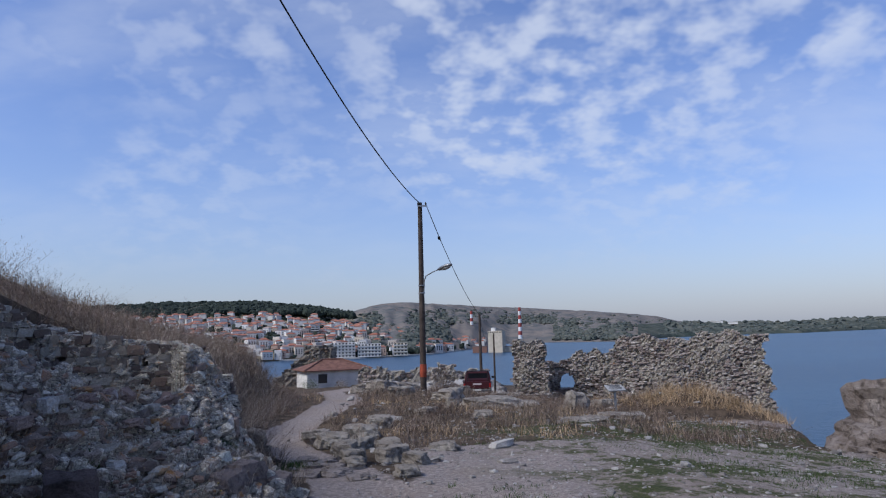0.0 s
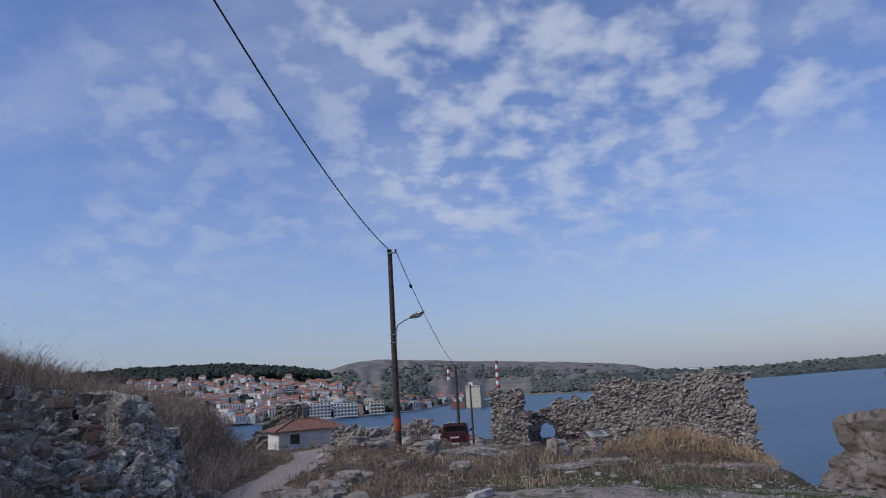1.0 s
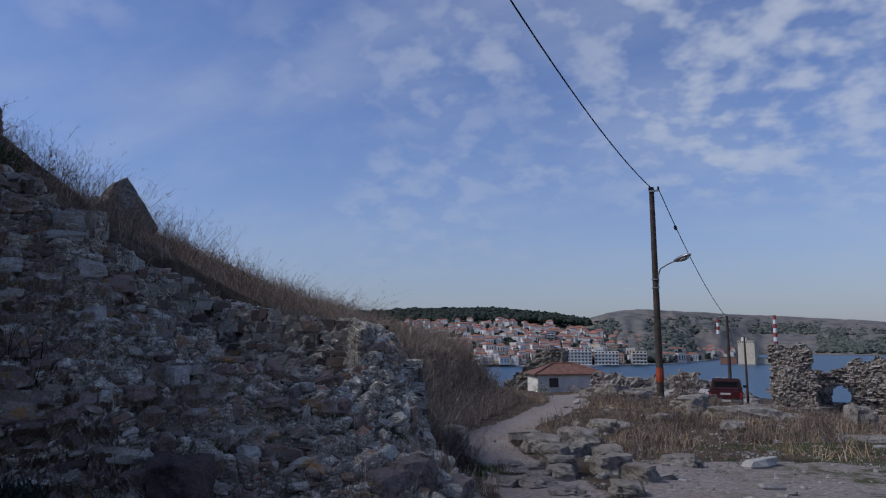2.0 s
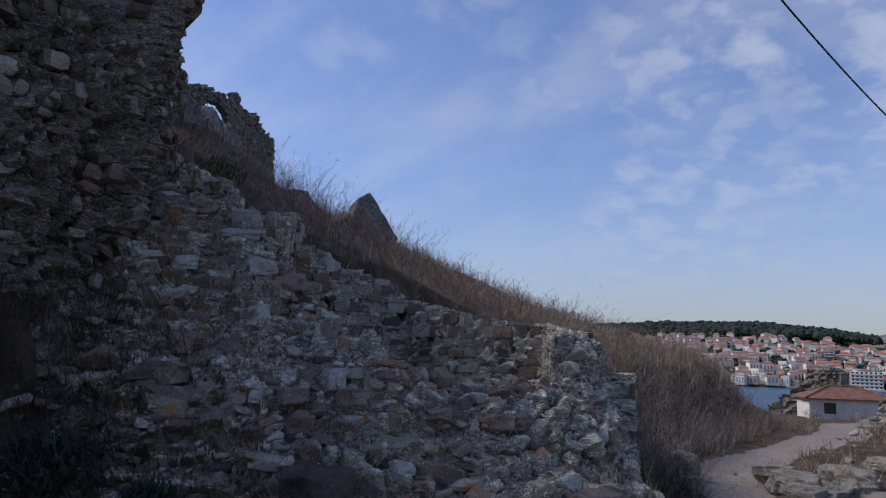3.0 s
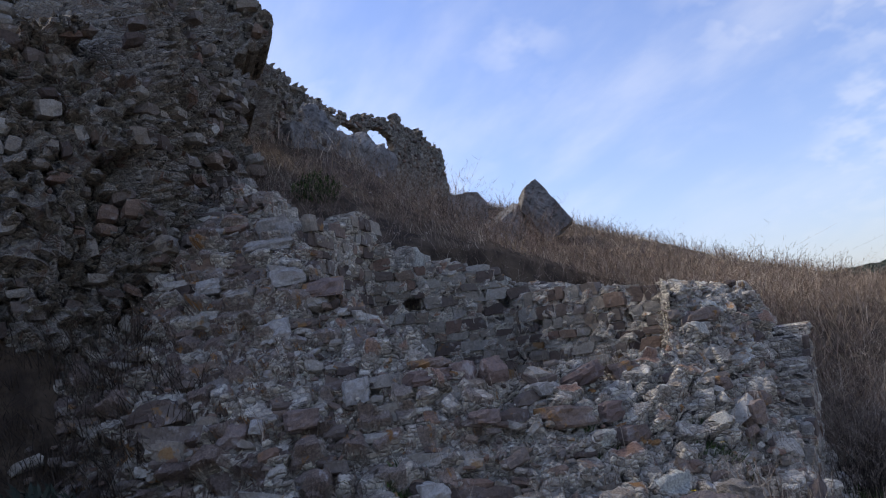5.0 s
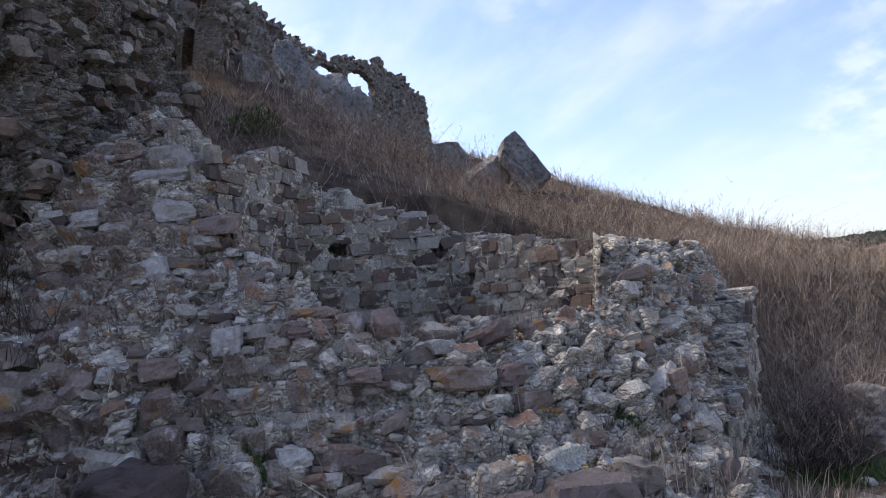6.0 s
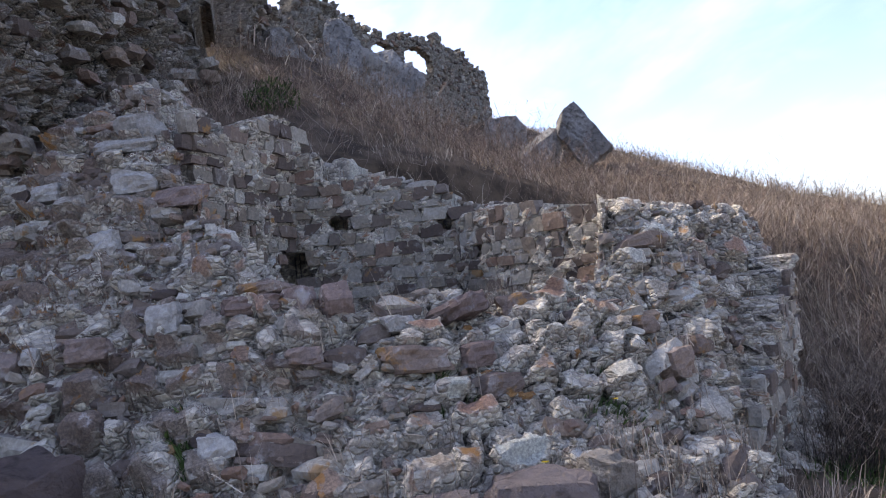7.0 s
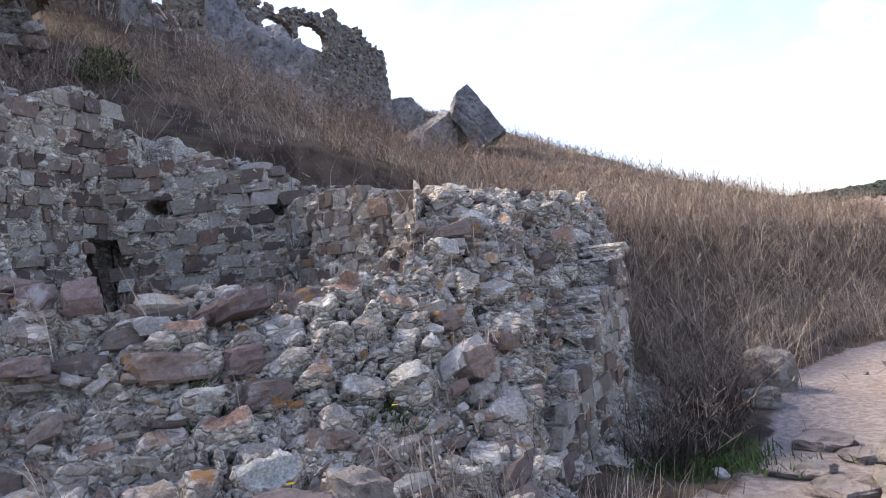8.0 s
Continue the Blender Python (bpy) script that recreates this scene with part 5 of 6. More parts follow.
def pickup_truck():
    root = thing("pickup_truck", "dark red pickup truck parked with its tailgate towards the yard", "truck", at=(3.0, 42.4, -1.12), turn=-4)
    paint = plain("dark_red_car_paint", (0.055, 0.008, 0.010), 0.35, 0.1, 2, 0.0, 0.5)
    rubber = plain("tyre_rubber", (0.02, 0.02, 0.02), 0.85)
    lens = plain("tail_light_red", (0.30, 0.02, 0.015), 0.25)

    def slab(name, size, at, mat, parent=root, bevel=0.025, label=""):
        bm = bmesh.new()
        box(bm, size, pose(*at), bevel)
        return part(name, bm, mat, parent, label)

    def profile(name, outline, half, tuck):
        # a side outline drawn across the full width, narrowing above the belt line
        bm = bmesh.new()
        a, b = [[bm.verts.new((sx * (half - tuck * max(0, z - 0.9)), y, z)) for y, z in outline] for sx in (-1, 1)]
        n = len(outline)
        for i in range(n):
            bm.faces.new((a[i], a[(i + 1) % n], b[(i + 1) % n], b[i]))
        bm.faces.new(a[::-1])
        bm.faces.new(b)
        bmesh.ops.recalc_face_normals(bm, faces=bm.faces[:])
        bmesh.ops.bevel(bm, geom=bm.edges[:], offset=0.04, segments=2, affect="EDGES", profile=0.6)
        return part(name, bm, paint, root)

    profile("chassis", [(-1.80, 0.32), (-1.80, 0.56), (2.1, 0.56), (2.1, 0.30)], 0.76, 0.0)
    profile("bonnet", [(0.75, 0.5), (0.75, 0.95), (1.95, 0.84), (2.12, 0.62), (2.1, 0.4)], 0.80, 0.0)
    profile("cab", [(-0.42, 0.5), (-0.44, 0.92), (-0.34, 1.42), (0.35, 1.44), (0.88, 0.94), (0.88, 0.5)], 0.80, 0.24)
    for sx in (-1, 1):
        slab("bed_side", (0.06, 1.42, 0.42), (sx * 0.78, -1.14, 0.72), paint)
        slab("tail_light", (0.12, 0.05, 0.24), (sx * 0.74, -1.87, 0.70), lens)
        slab("mirror", (0.18, 0.08, 0.13), (sx * 0.92, 0.62, 1.02), BLACK)
        slab("roll_bar_post", (0.06, 0.06, 0.62), (sx * 0.62, -0.56, 1.14), BLACK, root, 0.01)
        slab("side_window", (0.02, 0.7, 0.34), (sx * 0.745, 0.08, 1.16), GLASS, root, 0.004)
        for y in (-1.12, 1.35):
            bm = bmesh.new()
            tube(bm, [(sx * 0.60, y, 0.31), (sx * 0.63, y, 0.31), (sx * 0.78, y, 0.31), (sx * 0.81, y, 0.31)], [0.24, 0.31, 0.31, 0.26], 18)
            tyre = part("wheel", bm, rubber, root)
            bm = bmesh.new()
            tube(bm, [(sx * 0.78, y, 0.31), (sx * 0.825, y, 0.31)], [0.19, 0.16], 14)
            part("rim", bm, METAL, tyre)
    slab("bed_floor", (1.5, 1.40, 0.05), (0, -1.14, 0.57), BLACK, root, 0.0)
    gate = slab("tailgate", (1.42, 0.06, 0.40), (0, -1.85, 0.73), paint)
    slab("roll_bar", (1.3, 0.06, 0.06), (0, -0.56, 1.46), BLACK, root, 0.01)
    slab("rear_window", (1.12, 0.03, 0.32), (0, -0.405, 1.16), GLASS, root, 0.005)
    slab("bumper", (1.56, 0.12, 0.14), (0, -1.90, 0.42), plain("grey_bumper", (0.10, 0.10, 0.105), 0.6), root, 0.03)
    slab("plate", (0.46, 0.02, 0.11), (0, -1.97, 0.44), plain("pale_plate", (0.6, 0.6, 0.58), 0.5), root, 0.004)
    slab("marking", (0.5, 0.008, 0.09), (0, -1.883, 0.78), plain("pale_marking", (0.55, 0.5, 0.5), 0.5), gate, 0.002)


pickup_truck()


def info_sign():
    root = thing("information_sign", "tilted information panel on a low post", "sign", at=lay(7.4, 26.3, 0))
    bm = bmesh.new()
    box(bm, (0.08, 0.08, 0.95), pose(0, 0, 0.45))
    part("post", bm, METAL, root)
    bm = bmesh.new()
    box(bm, (0.7, 0.5, 0.05), pose(0, -0.05, 0.98, 20, 0, 8), 0.01)
    panel = part("panel", bm, plain("panel_board", (0.3, 0.3, 0.29), 0.5), root)
    for k in range(4):
        bm = bmesh.new()
        box(bm, (0.5 - 0.08 * (k % 2), 0.035, 0.006), pose(0, -0.05, 0.98, 20, 0, 8) @ pose(0, 0.16 - 0.1 * k, 0.03))
        part("text_bar", bm, BLACK, panel)


info_sign()

# ---- across the bay: town, hills, chimneys ----
EYE_Z = 2.7


def shore(az):
    return np.interp(az, [-40, -12.7, -6.5, -1, 2.5, 5.4, 9, 14.2, 18, 24.4, 27, 32.2, 40], [700, 790, 800, 870, 1080, 1480, 1500, 1450, 1900, 2250, 2300, 3000, 3400])


def polar(az, dist, z):
    a = np.radians(az)
    return np.stack([1.0 + np.sin(a) * dist, np.cos(a) * dist, z + 0 * dist], -1)


def land_material(name, a, b, c):
    k = Nodes(name)
    col = k.mix(k.step(k.noise(0.012, 6, 0.65), 0.38, 0.62), a, b)
    col = k.mix(k.step(k.noise(0.03, 6, 0.7), 0.52, 0.64), col, c)
    return k.finish(col, 1.0, k.noise(0.08, 5), 0.5, 3.0, 0.05)


def land(name, label, az0, az1, crest_az, crest_elev, depth, material, seed, rough, first=0.0):
    """A stretch of coast that climbs from the water to its skyline."""
    az = np.linspace(az0, az1, 160)
    f = np.linspace(0, 1.25, 26)
    ga, gf = np.meshgrid(az, f, indexing="ij")
    d0 = shore(ga)
    d = d0 + (d0 * depth) * gf
    crest = EYE_Z + (d0 * (1 + depth)) * np.tan(np.radians(np.interp(ga, crest_az, crest_elev)))
    rise = np.clip(np.where(gf <= 1, gf ** 0.9, 1 - (gf - 1) * 0.8), 0, 1)
    z = SEA + first * smooth01(gf * 40) + (crest - SEA - first) * rise
    z = z + rough * fbm(ga * 1.3, gf * 6 + seed, seed) * np.clip(gf * 4, 0, 1) * np.clip((1 - gf) * 5 + 0.25, 0.25, 1)
    z[:, 0] = SEA - 3
    tagged(mesh_from(name, polar(ga, d, z).reshape(-1, 3), grid_faces(len(az), len(f)), material, None, True), label, "land", "", "structure")


LAND_TOWN = land_material("town_hillside", (0.16, 0.15, 0.105), (0.24, 0.20, 0.145), (0.06, 0.075, 0.05))
# The far hill's colours are greyed and lightened to hold the haze.
LAND_FAR = land_material("hazed_scrub_hill", (0.13, 0.13, 0.125), (0.21, 0.18, 0.155), (0.075, 0.09, 0.095))
LAND_HEAD = land_material("wooded_headland", (0.05, 0.065, 0.055), (0.10, 0.105, 0.085), (0.035, 0.05, 0.042))
TOWN_AZ = [-40, -24, -21, -14.5, -10, -7.35, -4, 0, 4.6]
TOWN_TOP = [2.3, 2.45, 2.6, 2.6, 2.1, 1.6, 1.15, 0.7, -0.2]
land("backdrop_town_hill", "low hillside that carries the town and pines", -40, 4.6, TOWN_AZ, TOWN_TOP, 0.8, LAND_TOWN, 3, 1.2, 1.5)
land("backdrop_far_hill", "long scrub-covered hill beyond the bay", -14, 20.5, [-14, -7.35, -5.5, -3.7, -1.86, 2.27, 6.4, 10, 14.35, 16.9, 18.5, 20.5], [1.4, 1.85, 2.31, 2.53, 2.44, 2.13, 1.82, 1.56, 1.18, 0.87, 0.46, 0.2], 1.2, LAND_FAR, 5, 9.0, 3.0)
land("backdrop_headland", "low wooded headland across the water", 15.5, 40, [15.5, 18.5, 22.5, 26.4, 28.2, 30, 32.2, 40], [0.3, 0.33, 0.2, 0.16, 0.21, 0.31, 0.38, 0.5], 0.25, LAND_HEAD, 7, 3.0, 5.0)


def town_point(az, f):
    """A place on the town's slope: f runs from the quay to the highest houses."""
    d0 = shore(az)
    g = 0.012 + 0.60 * f
    crest = EYE_Z + d0 * 1.8 * np.tan(np.radians(np.interp(az, TOWN_AZ, TOWN_TOP)))
    return d0 * (1 + 0.8 * g), SEA + 1.5 + (crest - SEA - 1.5) * g ** 0.9


def random_tone(name, stops, rough=0.85):
    k = Nodes(name)
    col = k.ramp(k.node("ShaderNodeObjectInfo").outputs["Random"], stops)
    col = k.mix(k.math("MULTIPLY", k.step(k.noise(0.4, 4), 0.4, 0.7), 0.25), col, (0.2, 0.18, 0.17))
    return k.finish(col, rough, None, spec=0.1)


HOUSE_WALL = random_tone("town_plaster", [(0.0, (0.80, 0.79, 0.76)), (0.35, (0.68, 0.66, 0.62)), (0.5, (0.66, 0.54, 0.40)), (0.7, (0.78, 0.76, 0.73)), (0.85, (0.50, 0.33, 0.25)), (1.0, (0.40, 0.38, 0.36))])
HOUSE_ROOF = random_tone("town_roof_tiles", [(0.0, (0.30, 0.115, 0.075)), (0.5, (0.36, 0.16, 0.11)), (0.8, (0.25, 0.12, 0.09)), (1.0, (0.42, 0.36, 0.32))])


def house_meshes():
    def mesh(name, bm, mat):
        me = bpy.data.meshes.new(name)
        bm.to_mesh(me)
        bm.free()
        me.materials.append(mat)
        return me

    wall = mesh("wall", box(bmesh.new(), (1, 1, 1.3), pose(0, 0, 0.35)), HOUSE_WALL)
    bm = bmesh.new()
    lo = [bm.verts.new(v) for v in ((-0.55, -0.55, 1), (0.55, -0.55, 1), (0.55, 0.55, 1), (-0.55, 0.55, 1))]
    up = [bm.verts.new((v.co.x, v.co.y, 1.04)) for v in lo]
    r = [bm.verts.new((-0.22, 0, 1.27)), bm.verts.new((0.22, 0, 1.27))]
    bm.faces.new(lo[::-1])
    for i in range(4):
        bm.faces.new((lo[i], lo[(i + 1) % 4], up[(i + 1) % 4], up[i]))
    for q in ((up[0], up[1], r[1], r[0]), (up[1], up[2], r[1]), (up[2], up[3], r[0], r[1]), (up[3], up[0], r[0])):
        bm.faces.new(q)
    hip = mesh("roof", bm, HOUSE_ROOF)
    flat = mesh("roof", box(bmesh.new(), (1.04, 1.04, 0.06), pose(0, 0, 1.03)), HOUSE_WALL)
    win = mesh("window", box(bmesh.new(), (0.11, 0.03, 0.17), pose(0, -0.505, 0)), GLASS)
    return wall, hip, flat, win


def build_town():
    rng = np.random.RandomState(404)
    wall, hip, flat, win = house_meshes()
    taken, sites = [], []
    while len(sites) < 540:
        az = rng.uniform(-27.5, 4.3)
        f = rng.beta(1.0, 1.1)
        if f > np.interp(az, [-27.5, -15, -8, 4.3], [0.9, 1.0, 1.0, 0.8]):
            continue
        d, z = town_point(az, f)
        px = (az * 21.7, math.degrees(math.atan2(z - EYE_Z, d)) * 21.7)
        if any(abs(px[0] - q[0]) < 4.6 and abs(px[1] - q[1]) < 2.0 for q in taken):
            continue
        taken.append(px)
        sites.append((float(d), float(az), float(z)))
    sites.sort()
    rest = {"wall": ([], [], 0, HOUSE_WALL), "roof": ([], [], 0, HOUSE_ROOF)}
    for i, (d, az, z) in enumerate(sites):
        x, y, _ = polar(np.array(az), np.array(d), 0.0)
        w, dp, h = rng.uniform(6.5, 12), rng.uniform(7, 11), rng.choice([4.5, 6.5, 7.5, 9.5], p=[0.2, 0.35, 0.3, 0.15])
        tiled = rng.rand() < 0.72
        m = pose(float(x), float(y), z, 0, 0, -az + rng.normal(0, 16)) @ Matrix.Diagonal((w, dp, h, 1))
        if i >= 295:
            for key, me in (("wall", wall), ("roof", hip)):
                verts, faces, _, mat = rest[key]
                base = len(verts)
                verts.extend((m @ v.co)[:] for v in me.vertices)
                faces.extend([tuple(base + k for k in p.vertices) for p in me.polygons])
            continue
        root = new("house")
        root.matrix_world = m
        tagged(root, "pale plastered town house with terracotta roof" if tiled else "pale plastered town house with flat roof", "house", "houses of the town")
        for name, me in (("wall", wall), ("roof", hip if tiled else flat)):
            new(name, me).parent = root
        rows = 1 if h < 5 else 2 if h < 8 else 3
        for r in range(rows):
            for c in range(3 if w > 9 else 2):
                o = new("window", win)
                o.parent = root
                o.location = (-0.3 + 0.6 * c / (2 if w > 9 else 1), 0, 0.25 + 0.62 * (r / max(1, rows)))
    far = thing("far_houses", "dense pale houses with terracotta roofs high in the town", "houses", "", "stuff")
    for key, (verts, faces, _, mat) in rest.items():
        me = bpy.data.meshes.new(key)
        me.from_pydata(verts, [], faces)
        me.materials.append(mat if key == "roof" else PLASTER)
        tagged(new(key, me), kind="stuff").parent = far


build_town()


def place(az, d, z):
    x, y, _ = polar(np.array(float(az)), np.array(float(d)), 0.0)
    return float(x), float(y), float(z)


def apartment_block(az, d, z, w, h, floors, bays, label, mat):
    root = thing("apartment_block", label, "building", "blocks on the quay", at=place(az, d, z), turn=-az)
    bm = bmesh.new()
    box(bm, (w, 12, h), pose(0, 6, h / 2))
    part("wall", bm, mat, root)
    for i in range(floors):
        bm = bmesh.new()
        box(bm, (w * 0.98, 1.4, 0.9), pose(0, -0.7, h / floors * (i + 0.32)))
        part("balcony", bm, PLASTER, root)
        for j in range(bays):
            bm = bmesh.new()
            box(bm, (w / bays * 0.5, 0.1, h / floors * 0.5), pose(-w / 2 + w / bays * (j + 0.5), -0.02, h / floors * (i + 0.66)))
            part("window", bm, GLASS, root)
    return root


apartment_block(-8.0, 798, -23, 27, 17, 5, 7, "long white apartment block with balconies on the quay", PLASTER)
apartment_block(-5.9, 800, -23, 26, 15, 4, 7, "long white apartment block with balconies on the quay", PLASTER)
apartment_block(-3.4, 815, -23, 16, 15, 4, 4, "cream apartment block near the quay", plain("cream_plaster", (0.5, 0.44, 0.34), 0.9))
apartment_block(-10.2, 960, float(town_point(-10.2, 0.35)[1]) - 2, 10, 19, 6, 2, "tall grey apartment block among houses", plain("grey_concrete", (0.20, 0.21, 0.24), 0.9))


def quay():
    bm = bmesh.new()
    az = np.linspace(-13, 1.5, 40)
    rows = []
    for a in az:
        d = float(shore(a)) - 4
        rows.append([bm.verts.new((*place(a, d + o, 0)[:2], z)) for o, z in ((0, SEA - 1), (0, SEA + 1.6), (7, SEA + 1.6), (7, SEA - 1))])
    for p, q in zip(rows, rows[1:]):
        for i in range(3):
            bm.faces.new((p[i], p[i + 1], q[i + 1], q[i]))
    tagged(part("quay", bm, plain("quay_concrete", (0.42, 0.40, 0.37), 0.9, 0.2, 0.2)), "pale concrete quay along the town shore", "quay", "", "structure")


quay()


def chimney(az, d, z0, z1, r):
    root = thing("chimney", "tall red and white banded power-station chimney", "chimney", "power-station chimneys", at=place(az, d, z0))
    red, white = plain("chimney_red", (0.30, 0.06, 0.05), 0.8), plain("chimney_white", (0.68, 0.67, 0.65), 0.8)
    n = 8
    for i in range(n):
        a, b = (z1 - z0) * i / n, (z1 - z0) * (i + 1) / n
        bm = bmesh.new()
        tube(bm, [(0, 0, a), (0, 0, b)], [r * (1 - 0.35 * i / n), r * (1 - 0.35 * (i + 1) / n)], 14)
        part("band", bm, red if i % 2 == 1 else white, root)


chimney(2.40, 1450, -12, 45, 3.9)
chimney(6.30, 1450, -14, 50, 4.2)


def silo():
    root = thing("silo_building", "tall cream concrete silo building by the water", "building", at=place(4.4, 900, -25), turn=-24)
    mat = plain("cream_concrete", (0.48, 0.42, 0.33), 0.9, 0.12, 0.2)
    bm = bmesh.new()
    box(bm, (19, 13, 28), pose(0, 0, 14))
    part("wall", bm, mat, root)
    for i in range(8):
        bm = bmesh.new()
        box(bm, (1.2, 0.5, 1.4), pose(-8.2 + 2.35 * i, -6.4, 26.4))
        part("louvre", bm, GLASS, root)
    bm = bmesh.new()
    box(bm, (5, 5, 4), pose(-4, 0, 30))
    part("roof_house", bm, PLASTER, root)
    for x, w, h in ((17, 14, 8), (33, 16, 6), (-22, 18, 9)):
        shed = thing("warehouse", "low harbour warehouse beside the silo", "building", "harbour sheds", at=place(4.4 + x * 0.062, 905, -25), turn=-10)
        bm = bmesh.new()
        box(bm, (w, 12, h), pose(0, 0, h / 2))
        part("wall", bm, mat if w != 18 else plain("brick_red", (0.22, 0.12, 0.09), 0.9), shed)
        bm = bmesh.new()
        box(bm, (w + 0.8, 12.8, 0.5), pose(0, 0, h + 0.2))
        part("roof", bm, plain("shed_roof", (0.2, 0.17, 0.16), 0.9), shed)


silo()
for az, w, h in ((19.6, 60, 9), (21.2, 46, 12), (22.4, 30, 8)):
    d = 2500
    root = thing("depot", "long pale industrial building on the far shore", "building", "far industrial buildings", at=place(az, d, EYE_Z + d * math.tan(radians(0.13)) - 2), turn=-az)
    bm = bmesh.new()
    box(bm, (w, 20, h), pose(0, 0, h / 2))
    part("wall", bm, PLASTER, root)
    bm = bmesh.new()
    box(bm, (w + 2, 22, 1), pose(0, 0, h + 0.5))
    part("roof", bm, PLASTER, root)


def far_trees():
    rng = np.random.RandomState(909)
    # pines along the ridge
    n = 2600
    az = rng.uniform(-30, -7.2, n)
    skyline = np.interp(az, [-30, -23.8, -21, -14.5, -10, -7.35], [2.2, 2.45, 2.62, 2.62, 2.12, 1.6])
    low = np.interp(az, [-30, -20, -14, -10, -7.3], [1.75, 1.8, 1.9, 1.75, 1.5])
    elev = low + (skyline - low) * rng.rand(n) ** 0.7
    f = np.interp(elev, [1.0, 2.62], [0.9, 1.72])
    d = shore(az) * np.interp(elev - low, [0, 0.9], [1.5, 1.80])
    z = EYE_Z + d * np.tan(np.radians(elev))
    s = rng.uniform(6, 12, n)
    p = polar(az, d, z)
    size = np.stack([s, s, s * rng.uniform(0.7, 1.1, n)], 1)
    turns = frames_from(rng.normal(0, 0.15, (n, 3)) + np.array([0, 0, 1.0]), rng.uniform(0, 6, n))
    tagged(joined_stones("pine_wood", p, turns, size, PINE, None, CROWNS, 4), "dark green pine wood along the ridge", "trees")
    # trees among the houses
    n = 420
    az = rng.uniform(-19, 4, n)
    d, z = town_point(az, rng.rand(n) ** 1.1)
    s = rng.uniform(4, 8, n)
    p = polar(az, d, z + s * 0.35)
    turns = frames_from(rng.normal(0, 0.15, (n, 3)) + np.array([0, 0, 1.0]), rng.uniform(0, 6, n))
    tagged(joined_stones("town_trees", p, turns, np.stack([s, s, s * 0.9], 1), PINE, None, CROWNS, 5), "dark green trees among the town houses", "trees")
    # scrub on the far hill
    n = 5200
    az = rng.uniform(-9, 18, n)
    g = rng.beta(1.0, 2.2, n) * 0.8 + 0.02
    ok = (fbm(az * 0.5, g * 5, 88) + rng.rand(n) * 0.5 > 0.2) & ~((az > 0.5) & (az < 9) & (g < 0.3))
    az, g = az[ok], g[ok]
    n = len(az)
    d0 = shore(az)
    crest = EYE_Z + d0 * 2.2 * np.tan(np.radians(np.interp(az, [-14, -7.35, -5.5, -3.7, -1.86, 2.27, 6.4, 10, 14.35, 16.9, 18.5], [1.4, 1.85, 2.31, 2.53, 2.44, 2.13, 1.82, 1.56, 1.18, 0.87, 0.46])))
    z = SEA + 3 + (crest - SEA - 3) * g ** 0.9
    s = rng.uniform(4.5, 11, n)
    turns = frames_from(rng.normal(0, 0.15, (n, 3)) + np.array([0, 0, 1.0]), rng.uniform(0, 6, n))
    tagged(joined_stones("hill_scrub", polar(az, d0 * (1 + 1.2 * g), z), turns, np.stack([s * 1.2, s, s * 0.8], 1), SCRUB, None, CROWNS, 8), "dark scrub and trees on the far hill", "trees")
    # headland and far scrub
    n = 900
    az = rng.uniform(17.5, 36, n)
    d0 = shore(az)
    f = rng.rand(n)
    d = d0 * (1.02 + 0.22 * f)
    crest = np.interp(az, [15.5, 18.5, 22.5, 26.4, 28.2, 30, 32.2, 40], [0.3, 0.33, 0.2, 0.16, 0.21, 0.31, 0.38, 0.5])
    base = np.degrees(np.arctan2(SEA + 5 - EYE_Z, d0))
    z = EYE_Z + d * np.tan(np.radians(base + (crest - base) * f))
    s = rng.uniform(9, 22, n)
    turns = frames_from(rng.normal(0, 0.15, (n, 3)) + np.array([0, 0, 1.0]), rng.uniform(0, 6, n))
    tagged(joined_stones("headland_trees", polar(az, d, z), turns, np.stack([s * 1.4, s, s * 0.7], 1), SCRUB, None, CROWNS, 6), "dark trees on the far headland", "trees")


CROWNS, _ = stone_shapes(12, 77, 0.75, 0.3)
# Leaf colour lifted to a blue-grey green, distance haze painted in.
SCRUB = blade_material("hazed_scrub_leaves", [(0.0, (0.06, 0.075, 0.068)), (1.0, (0.115, 0.12, 0.10))])
far_trees()

# ---- grass and weeds ----


